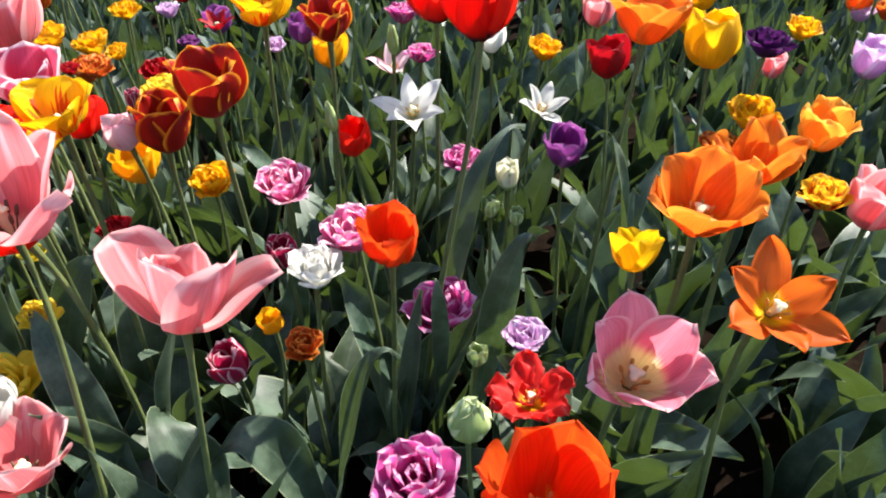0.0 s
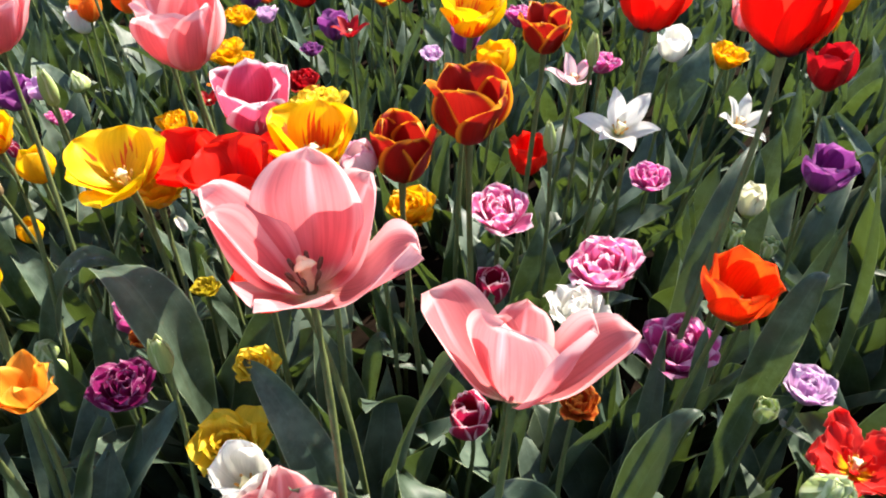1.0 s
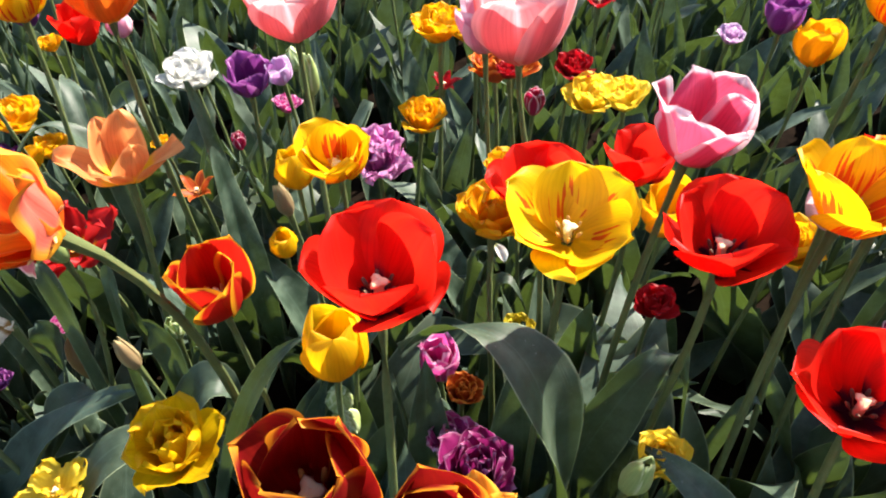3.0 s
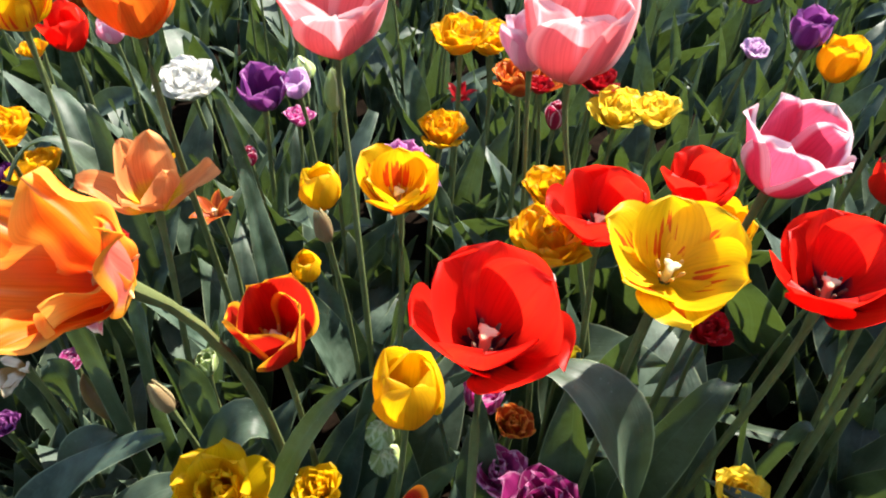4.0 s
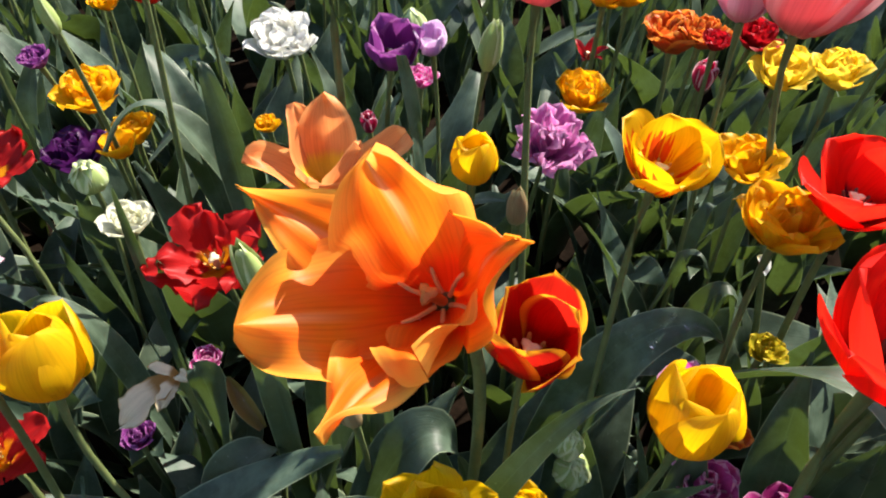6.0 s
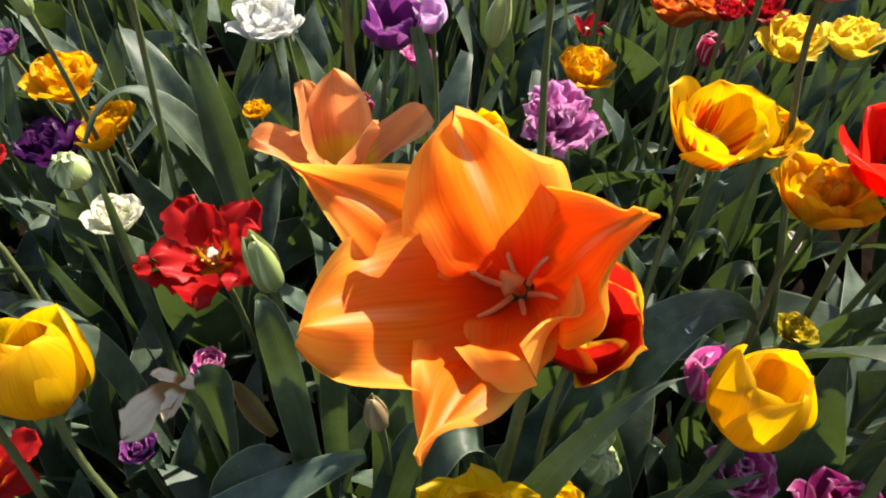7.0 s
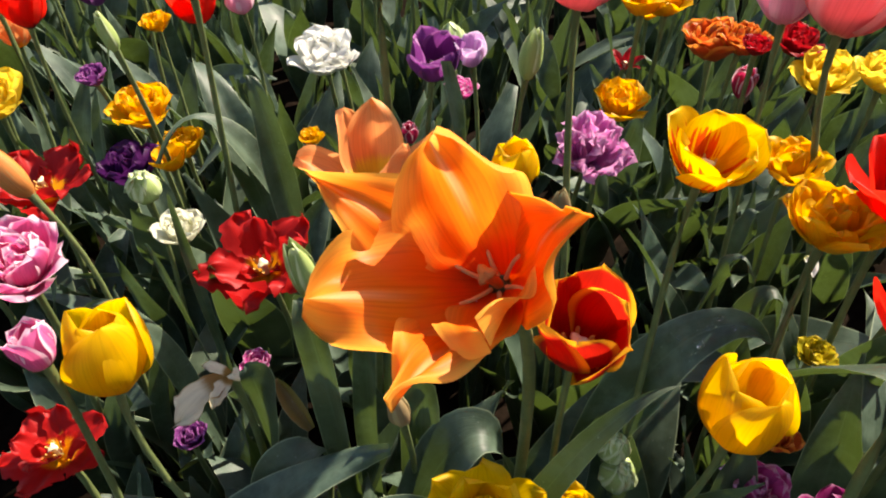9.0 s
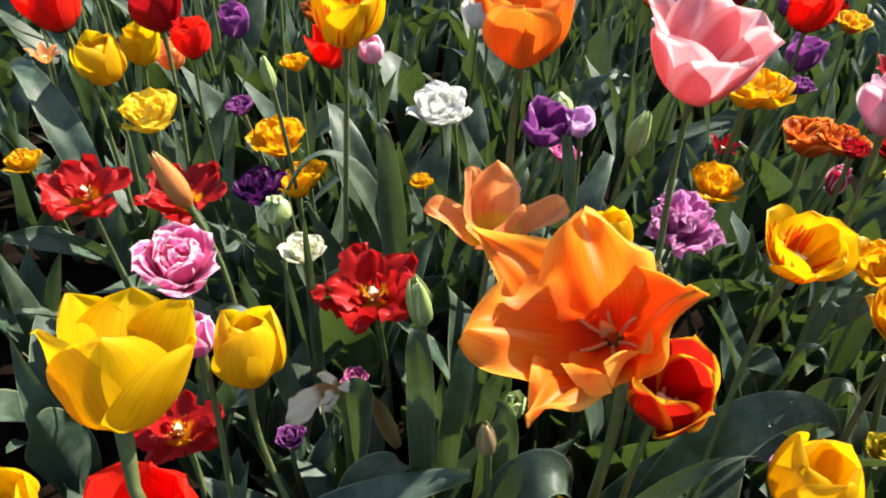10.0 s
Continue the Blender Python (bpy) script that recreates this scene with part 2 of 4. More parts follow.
RUST = plain_material("rust_pistil", (0.52, 0.22, 0.05), (0.66, 0.34, 0.10), 120, 0.6)
# blacker than damp earth: the shade between the leaves is put into its colour
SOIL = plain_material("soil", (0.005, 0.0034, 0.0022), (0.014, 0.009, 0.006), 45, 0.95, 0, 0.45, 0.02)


# ---- meshes of petals, leaves, stems ----
def grid_mesh(name, rows, uvs):
    """A smooth sheet through rows of points."""
    n, k = len(rows), len(rows[0])
    me = bpy.data.meshes.new(name)
    faces = [(i * k + j, i * k + j + 1, (i + 1) * k + j + 1, (i + 1) * k + j) for i in range(n - 1) for j in range(k - 1)]
    me.from_pydata([p for r in rows for p in r], [], faces)
    layer = me.uv_layers.new(name="UVMap")
    flat = [q for r in uvs for q in r]
    for loop in me.loops:
        layer.data[loop.index].uv = flat[loop.vertex_index]
    me.polygons.foreach_set("use_smooth", [True] * len(me.polygons))
    return me


def petal_mesh(name, width, th0, th1, curl, wrap, tip, mid=0.6, foot=0.35, ruffle=0.0, ragged=0.0, bend=0.7, seed=0, nu=9, nv=13, wobble=0.02, flat=0.45, pleat=0.0, waves=7.5):
    """One petal of length 1: it leaves the axis at th0 degrees from upright and ends at th1, plus curl near the tip."""
    r, z, rows, uvs = 0.05, 0.0, [], []
    rng = random.Random(seed)
    ph, side = rng.uniform(0, 6.3), rng.uniform(-0.03, 0.03)
    for i in range(nv):
        v = i / (nv - 1)
        th = radians(th1 + (th0 - th1) * math.exp(-v / bend) + curl * max(0.0, (v - 0.62) / 0.38) ** 1.6)
        if i:
            r += math.sin(th) / (nv - 1)
            z += math.cos(th) / (nv - 1)
        if v > mid:
            q = (v - mid) / (1 - mid)
            w = max(0.0, 1 - q * q) ** tip
        else:
            q = (mid - v) / mid
            w = foot + (1 - foot) * max(0.0, 1 - q * q) ** 0.8
        w *= width / 2
        w = max(w, 0.012)
        row, uvr = [], []
        for j in range(nu):
            u = 2 * j / (nu - 1) - 1
            rag = 1 + ragged * (noise.noise((v * 9, u * 0.4 + 3, seed * 1.7))) * abs(u)
            bow = wrap * (1 - flat * v)
            lat = w * rag * math.sin(u * bow) / bow
            inn = w * (1 - math.cos(u * bow)) / bow
            inn += ruffle * (abs(u) ** 2) * math.sin(waves * v + ph + (2.2 if u > 0 else 0)) * v
            inn += ruffle * 0.8 * v ** 3 * math.sin(u * 5.5 + ph)
            inn += wobble * 2 * noise.noise((u * 1.3, v * 2.1, seed * 3.1)) * min(1, v * 3)
            inn += pleat * math.sin(u * 11 + ph) * math.sin(3.1 * v) * (0.5 + 0.5 * noise.noise((u * 2, v * 3, seed)))
            inn -= 0.02 * math.exp(-(u / 0.16) ** 2) * (1 - v * 0.5)
            notch = ragged * 0.22 * noise.noise((u * 6, 9.0, seed * 1.1)) * max(0, v - 0.6)
            rr = r - math.cos(th) * inn + math.sin(th) * notch
            zz = z + math.sin(th) * inn + math.cos(th) * notch
            row.append((rr, lat + side * v, zz))
            uvr.append((j / (nu - 1), v))
        rows.append(row)
        uvs.append(uvr)
    return grid_mesh(name, rows, uvs)


CACHE = {}


def petal_variants(key, count=3, **kw):
    k = (key, tuple(sorted(kw.items())))
    if k not in CACHE:
        CACHE[k] = [petal_mesh("petal", seed=len(CACHE) * 7 + i, **kw) for i in range(count)]
    return CACHE[k]


def layers_of(form, th):
    """The whorls of a bloom: petals, length, mesh settings, and how far they may swing (degrees)."""
    if form == "cup":
        t = th if th is not None else 4
        return [(3, 1.0, dict(width=0.90, th0=92, th1=t, curl=10, wrap=1.0, flat=0.25, tip=0.50, mid=0.56, bend=0.26, ruffle=0.02, nu=11, nv=15), 4),
                (3, 0.97, dict(width=0.88, th0=88, th1=t - 5, curl=7, wrap=1.0, flat=0.25, tip=0.50, mid=0.56, bend=0.26, ruffle=0.02, nu=11, nv=15), 3)]
    if form == "open":
        t = th if th is not None else 22
        return [(3, 1.0, dict(width=1.0, th0=92, th1=t + 3, curl=14, wrap=0.95, tip=0.52, mid=0.6, bend=0.20, ruffle=0.03, nu=13, nv=19), 6),
                (3, 0.97, dict(width=1.0, th0=88, th1=t - 5, curl=9, wrap=0.95, tip=0.52, mid=0.6, bend=0.20, ruffle=0.03, nu=13, nv=19), 5)]
    if form == "splay":
        return [(3, 1.0, dict(width=0.86, th0=88, th1=26, curl=10, wrap=0.85, tip=0.58, mid=0.58, bend=0.2, ruffle=0.045, nu=15, nv=21, wobble=0.03), 4),
                (3, 1.0, dict(width=0.88, th0=86, th1=20, curl=12, wrap=0.8, tip=0.58, mid=0.6, bend=0.2, ruffle=0.04, nu=15, nv=21, wobble=0.03), 4)]
    if form == "bowl":
        t = th if th is not None else 22
        return [(3, 1.0, dict(width=1.14, th0=94, th1=t + 3, curl=10, wrap=0.95, tip=0.42, mid=0.62, bend=0.22, ruffle=0.03, nu=15, nv=19), 4),
                (3, 0.97, dict(width=1.12, th0=90, th1=t - 5, curl=8, wrap=0.95, tip=0.42, mid=0.62, bend=0.22, ruffle=0.03, nu=15, nv=19), 4)]
    if form == "star":
        return [(3, 1.0, dict(width=0.58, th0=80, th1=52, curl=16, wrap=0.6, tip=0.85, mid=0.5, bend=0.25, ruffle=0.05, nu=13, nv=17), 9),
                (3, 0.92, dict(width=0.58, th0=74, th1=42, curl=22, wrap=0.6, tip=0.85, mid=0.5, bend=0.25, ruffle=0.05, nu=13, nv=17), 9)]
    if form == "flare":
        t = th if th is not None else 10
        return [(3, 1.0, dict(width=0.93, th0=94, th1=t, curl=20, wrap=0.98, flat=0.4, tip=0.56, mid=0.54, bend=0.26, ruffle=0.035, nu=13, nv=17), 4),
                (3, 0.97, dict(width=0.91, th0=90, th1=t - 7, curl=12, wrap=0.98, flat=0.36, tip=0.56, mid=0.54, bend=0.26, ruffle=0.035, nu=13, nv=17), 4)]
    if form == "crown":
        t = th if th is not None else 4
        return [(3, 1.0, dict(width=0.96, th0=96, th1=t, curl=5, wrap=1.05, flat=0.15, tip=0.60, mid=0.50, bend=0.28, ruffle=0.02, nu=13, nv=17), 4),
                (3, 0.95, dict(width=0.94, th0=92, th1=t - 6, curl=4, wrap=1.05, flat=0.15, tip=0.58, mid=0.50, bend=0.28, ruffle=0.02, nu=13, nv=17), 4)]
    if form == "gob":
        t = th if th is not None else -25
        return [(3, 1.0, dict(width=1.02, th0=100, th1=t, curl=-6, wrap=1.22, tip=0.46, mid=0.55, bend=0.40, wobble=0.008, flat=-0.05, nu=17, nv=21), 3),
                (3, 0.93, dict(width=0.98, th0=96, th1=t - 3, curl=-4, wrap=1.22, tip=0.46, mid=0.55, bend=0.40, wobble=0.008, flat=-0.05, nu=13, nv=17), 3)]
    if form == "bud":
        return [(3, 1.0, dict(width=0.46, th0=60, th1=-17, curl=-3, wrap=1.35, flat=0.0, tip=0.9, mid=0.4, bend=0.3, nu=7, nv=10, wobble=0.006), 1),
                (3, 0.97, dict(width=0.44, th0=55, th1=-17, curl=-3, wrap=1.35, flat=0.0, tip=0.9, mid=0.4, bend=0.3, nu=7, nv=10, wobble=0.006), 1)]
    if form == "bud2":
        return [(5, 1.0, dict(width=0.70, th0=85, th1=-10, curl=6, wrap=1.0, tip=0.55, bend=0.3, nu=7, nv=9, ruffle=0.03), 6),
                (4, 0.88, dict(width=0.6, th0=60, th1=-8, curl=8, wrap=0.9, tip=0.55, bend=0.3, nu=7, nv=9, ruffle=0.05), 8)]
    if form == "dblbud":
        return [(5, 1.0, dict(width=0.80, th0=104, th1=-64, curl=-6, wrap=1.15, tip=0.6, mid=0.46, bend=0.46, nu=9, nv=13, wobble=0.012, flat=-0.1, ruffle=0.015), 3),
                (5, 1.0, dict(width=0.70, th0=92, th1=-58, curl=-4, wrap=1.1, tip=0.6, mid=0.48, bend=0.46, nu=9, nv=13, wobble=0.012, flat=-0.1, ruffle=0.02), 4),
                (4, 0.92, dict(width=0.5, th0=62, th1=-40, curl=0, wrap=0.9, tip=0.6, bend=0.42, nu=7, nv=9, ruffle=0.03), 5)]
    if form == "lily":
        return [(3, 1.0, dict(width=0.46, th0=70, th1=42, curl=56, wrap=0.75, tip=1.0, mid=0.42, bend=0.3), 8),
                (3, 0.95, dict(width=0.46, th0=60, th1=32, curl=48, wrap=0.75, tip=1.0, mid=0.42, bend=0.3), 8)]
    if form == "loose":
        return [(3, 1.0, dict(width=0.74, th0=86, th1=22, curl=26, wrap=0.8, tip=0.72, mid=0.5, bend=0.25, ruffle=0.07, pleat=0.012, nu=13, nv=17), 8),
                (3, 0.95, dict(width=0.72, th0=80, th1=10, curl=20, wrap=0.85, tip=0.72, mid=0.5, bend=0.25, ruffle=0.07, pleat=0.012, nu=13, nv=17), 8)]
    if form == "wide":
        return [(3, 1.0, dict(width=0.78, th0=82, th1=52, curl=40, wrap=0.6, tip=1.45, mid=0.42, bend=0.25, ruffle=0.06, wobble=0.03, pleat=0.022, waves=15, nu=19, nv=33), 6),
                (3, 0.84, dict(width=0.86, th0=68, th1=36, curl=26, wrap=0.60, tip=0.72, mid=0.57, bend=0.25, ruffle=0.10, wobble=0.035, pleat=0.028, waves=15, nu=19, nv=31), 5)]
    if form == "dbl":
        return [(6, 1.0, dict(width=0.84, th0=96, th1=26, curl=12, wrap=0.85, tip=0.44, bend=0.3, nu=11, nv=13, ruffle=0.05, ragged=0.06), 9),
                (6, 0.98, dict(width=0.74, th0=92, th1=8, curl=4, wrap=0.9, tip=0.44, bend=0.32, nu=11, nv=13, ruffle=0.055, ragged=0.06), 9),
                (6, 0.92, dict(width=0.62, th0=80, th1=-8, curl=0, wrap=0.9, tip=0.44, bend=0.34, nu=9, nv=12, ruffle=0.06, ragged=0.06), 10),
                (5, 0.84, dict(width=0.46, th0=50, th1=-14, curl=4, wrap=0.8, tip=0.44, bend=0.34, nu=9, nv=11, ruffle=0.06, ragged=0.08), 10)]
    if form == "frill":
        return [(8, 1.0, dict(width=0.50, th0=95, th1=30, curl=22, wrap=0.6, tip=0.45, mid=0.66, bend=0.3, nu=11, nv=13, ruffle=0.10, ragged=0.7), 14),
                (8, 1.0, dict(width=0.44, th0=85, th1=12, curl=24, wrap=0.6, tip=0.45, mid=0.66, bend=0.3, nu=11, nv=13, ruffle=0.10, ragged=0.7), 15),
                (7, 0.96, dict(width=0.40, th0=65, th1=0, curl=16, wrap=0.6, tip=0.45, mid=0.66, bend=0.3, nu=9, nv=11, ruffle=0.11, ragged=0.7), 16),
                (6, 0.92, dict(width=0.34, th0=35, th1=-6, curl=10, wrap=0.6, tip=0.45, mid=0.66, bend=0.3, nu=9, nv=11, ruffle=0.12, ragged=0.7), 14)]
    if form == "par":
        return [(5, 1.0, dict(width=0.72, th0=80, th1=58, curl=14, wrap=0.45, tip=0.36, mid=0.68, foot=0.25, bend=0.3, nu=15, nv=17, ruffle=0.10, ragged=0.5), 14),
                (4, 0.88, dict(width=0.62, th0=70, th1=36, curl=22, wrap=0.5, tip=0.36, mid=0.68, foot=0.25, bend=0.3, nu=15, nv=17, ruffle=0.11, ragged=0.5), 16),
                (3, 0.52, dict(width=0.36, th0=50, th1=16, curl=20, wrap=0.5, tip=0.42, mid=0.66, bend=0.3, nu=9, nv=11, ruffle=0.12, ragged=0.9), 16)]
    return [(4, 1.0, dict(width=0.46, th0=50, th1=125, curl=45, wrap=0.8, tip=0.9, mid=0.5, bend=0.5, ruffle=0.10, ragged=0.5), 25)]


def leaf_mesh(seed, broad):
    """One strap leaf of length 1, folded along its middle, leaning out and arching over to +x; broad ones are wide and low."""
    rng = random.Random(seed)
    if broad:
        width, fold, lean, arch = rng.uniform(0.24, 0.40), rng.uniform(0.2, 0.75), rng.uniform(3, 20), rng.choice((rng.uniform(3, 30), rng.uniform(10, 45), rng.uniform(45, 100)))
    else:
        width, fold, lean, arch = rng.uniform(0.15, 0.25), rng.uniform(0.35, 0.9), rng.uniform(0, 13), rng.uniform(2, 32)
    twist, wave, ph = rng.uniform(-1.3, 1.3), rng.uniform(0.008, 0.035), rng.uniform(0, 6)
    widest, sway = rng.uniform(0.34, 0.50), rng.uniform(-0.06, 0.06)
    rows, uvs, r, z = [], [], 0.0, 0.0
    nv, nu = 19, 7
    for i in range(nv):
        v = i / (nv - 1)
        th = radians(lean + arch * v ** 1.7)
        if i:
            r += math.sin(th) / (nv - 1)
            z += math.cos(th) / (nv - 1)
        if v < widest:
            w = 0.42 + 0.58 * math.sin(math.pi / 2 * v / widest)
        else:
            w = max(0.0, 1 - ((v - widest) / (1 - widest)) ** 1.55) ** 1.1
        w = max(w * width / 2, 0.003)
        row, uvr = [], []
        for j in range(nu):
            u = 2 * j / (nu - 1) - 1
            f = fold * (1 - 0.6 * v)
            lat = u * w * math.cos(f)
            inn = abs(u) ** 1.4 * w * math.sin(f) + wave * math.sin(8 * v + ph + (1.9 if u > 0 else 0)) * u * u
            a = twist * v * v
            lt, nn = lat * math.cos(a) - inn * math.sin(a), lat * math.sin(a) + inn * math.cos(a)
            row.append((r - math.cos(th) * nn, lt + sway * v * v, z + math.sin(th) * nn))
            uvr.append((j / (nu - 1), v))
        rows.append(row)
        uvs.append(uvr)
    me = grid_mesh("leaf", rows, uvs)
    me.materials.append(LEAF)
    return me


BROAD_LEAVES = [leaf_mesh(100 + i, True) for i in range(20)]
TALL_LEAVES = [leaf_mesh(200 + i, False) for i in range(16)]


def tube(name, points, radii, mat, sides=8):
    """A round tube along points."""
    rows = []
    for i, p in enumerate(points):
        a, b = points[max(0, i - 1)], points[min(len(points) - 1, i + 1)]
        q = (b - a).to_track_quat("Z", "Y")
        rows.append([tuple(p + q @ Vector((radii[i] * math.cos(k * 2 * math.pi / sides), radii[i] * math.sin(k * 2 * math.pi / sides), 0))) for k in range(sides + 1)])
    me = grid_mesh(name, rows, [[(k / sides, i / len(points)) for k in range(sides + 1)] for i in range(len(points))])
    me.materials.append(mat)
    return me


def make_pistil():
    pts = [Vector((0, 0, z)) for z in (0, 0.10, 0.22, 0.27, 0.29, 0.31, 0.325)]
    me = tube("pistil", pts, [0.042, 0.048, 0.044, 0.055, 0.078, 0.060, 0.006], PISTIL, 12)
    for v in me.vertices:  # three lobes at the top
        if v.co.z > 0.25:
            k = 1 + 0.32 * math.cos(3 * math.atan2(v.co.y, v.co.x))
            v.co.x, v.co.y = v.co.x * k, v.co.y * k
    return me


def make_stamen(mat, name):
    pts = [Vector((0.05 + 0.10 * s, 0, 0.02 + 0.30 * s - 0.04 * s * s)) for s in (0, 0.3, 0.5, 0.56, 0.75, 0.95, 1.0)]
    return tube(name, pts, [0.008, 0.008, 0.007, 0.018, 0.022, 0.016, 0.003], mat, 6)


def make_long_stamen():
    pts = [Vector((0.04 + 0.21 * s, 0.015 * math.sin(4 * s), 0.02 + 0.24 * s - 0.10 * s * s)) for s in (0, 0.2, 0.4, 0.6, 0.75, 0.9, 1.0)]
    return tube("stamen", pts, [0.012, 0.011, 0.010, 0.009, 0.013, 0.012, 0.002], FILAMENT, 6)


LONG_STAMEN = make_long_stamen()
RECEPTACLE = tube("bloom", [Vector((0, 0, z)) for z in (-0.03, -0.015, 0.0, 0.02, 0.035)], [0.03, 0.06, 0.075, 0.05, 0.004], STEM, 9)
PISTIL_MESH, STAMEN_MESH, STAMEN_PALE = make_pistil(), make_stamen(ANTHER, "stamen"), make_stamen(ANTHER_PALE, "stamen")


def part(name, me, parent, m, mat=None, label=""):
    ob = new(name, me)
    ob.parent = parent
    ob.matrix_basis = m
    if mat:
        if not me.materials:
            me.materials.append(mat)
        ob.material_slots[0].link = "OBJECT"
        ob.material_slots[0].material = mat
    if label:
        ob["label"] = label
    return ob


FORM_WORDS = {"cup": "upright cup-shaped bloom", "open": "wide open bloom", "splay": "loosely splayed petals", "flare": "flared pointed petals", "star": "flat starry bloom", "bowl": "wide bowl-shaped bloom", "crown": "upright bloom of pointed petals", "gob": "closed egg-shaped bloom", "bud": "on a slender stem",
              "bud2": "half opened", "dblbud": "still closed round", "lily": "reflexed pointed petals", "loose": "twisted loose bloom",
              "wide": "facing out on a curved stem", "dbl": "full ruffled bloom", "frill": "ball of narrow frilled petals", "par": "spread ruffled petals", "wilt": "among green leaves"}


def add_leaves(thing, rng, count, lo, hi, broad=0.6):
    """Leaves round the foot of a plant: low broad ones and upright narrow ones."""
    start = rng.uniform(0, 6.28)
    for i in range(count):
        a = start + i * 2.4 + rng.uniform(-0.5, 0.5)
        s = rng.uniform(lo, hi)
        pool = BROAD_LEAVES if rng.random() < broad else TALL_LEAVES
        m = Matrix.Translation((0.008 * math.cos(a), 0.008 * math.sin(a), 0.004)) @ Matrix.Rotation(a, 4, "Z") @ Matrix.Rotation(radians(rng.uniform(-8, 14)), 4, "Y")
        part("leaf", rng.choice(pool), thing, m @ Matrix.Diagonal((s * rng.uniform(0.85, 1.2), s * rng.uniform(0.85, 1.15), s, 1)))


# thinly planted hollows in the bed, where the soil lies in deep shade: place and radius
HOLLOWS = ((-0.34, 0.745, 0.11), (-0.43, 0.83, 0.07), (-0.96, 0.85, 0.07), (0.31, 0.50, 0.09), (0.17, 0.77, 0.06), (-0.64, 0.96, 0.06))


def hollow(x, y):
    return any((x - cx) ** 2 + (y - cy) ** 2 < r * r for cx, cy, r in HOLLOWS)


def outer_skin(me):
    """The outer face of a petal, just clear of the inner one."""
    skin = me.copy()
    middle = skin.vertices[len(skin.vertices) // 2].normal
    side = 0.006 if middle.x - 0.5 * middle.z > 0 else -0.006
    for v, n in [(v, v.normal.copy()) for v in skin.vertices]:
        v.co += n * side
    return skin


NUMBER = [0]
# the set of single petals of some large blooms: heading in degrees, outward swing, length; outer three, inner three
SHAPES = {
    "wide_red": ((-42, 7, 0.97), (90, -2, 1.0), (205, 2, 0.96), (150, -2, 0.98), (30, -2, 0.98), (268, 0, 0.85)),
    "drooping": ((222, 10, 1.25), (255, -6, 0.62), (175, -35, 0.5), (320, -55, 0.5)),
    "loose_peach": ((256, 6, 0.80), (192, 18, 0.98), (4, 10, 1.04), (100, -4, 0.98), (150, 2, 0.95), (325, 0, 0.86)),
}


# the six petals of three great blooms: where the tip lies, in centimetres from the bloom's foot, and how wide it is; outer three, inner three
TIPS = {
    "splayed_pink": ((-5.8, -0.7, 7.8, 0.74), (-1.6, -6.6, 4.4, 0.94), (7.3, -3.6, 5.2, 0.84), (0.2, 2.7, 8.8, 0.94), (4.3, 2.2, 7.2, 0.92), (-4.2, -3.0, 7.6, 0.60)),
    "half_pink": ((-5.4, 3.4, 6.4, 0.66), (-0.9, -1.1, 7.4, 0.86), (7.6, 1.0, 5.0, 0.58), (4.2, -1.2, 7.0, 0.86), (0.8, 3.2, 5.8, 0.6), (-1.8, 2.0, 5.6, 0.6)),
    "big_orange": ((-6.7, 0.6, 4.7, 0.70), (-3.5, -6.7, 1.4, 0.66), (1.6, -3.0, 6.1, 0.92), (-6.2, -3.6, 2.9, 0.82), (-2.6, -0.5, 6.4, 0.86), (-0.5, -4.9, 2.3, 0.86)),
}


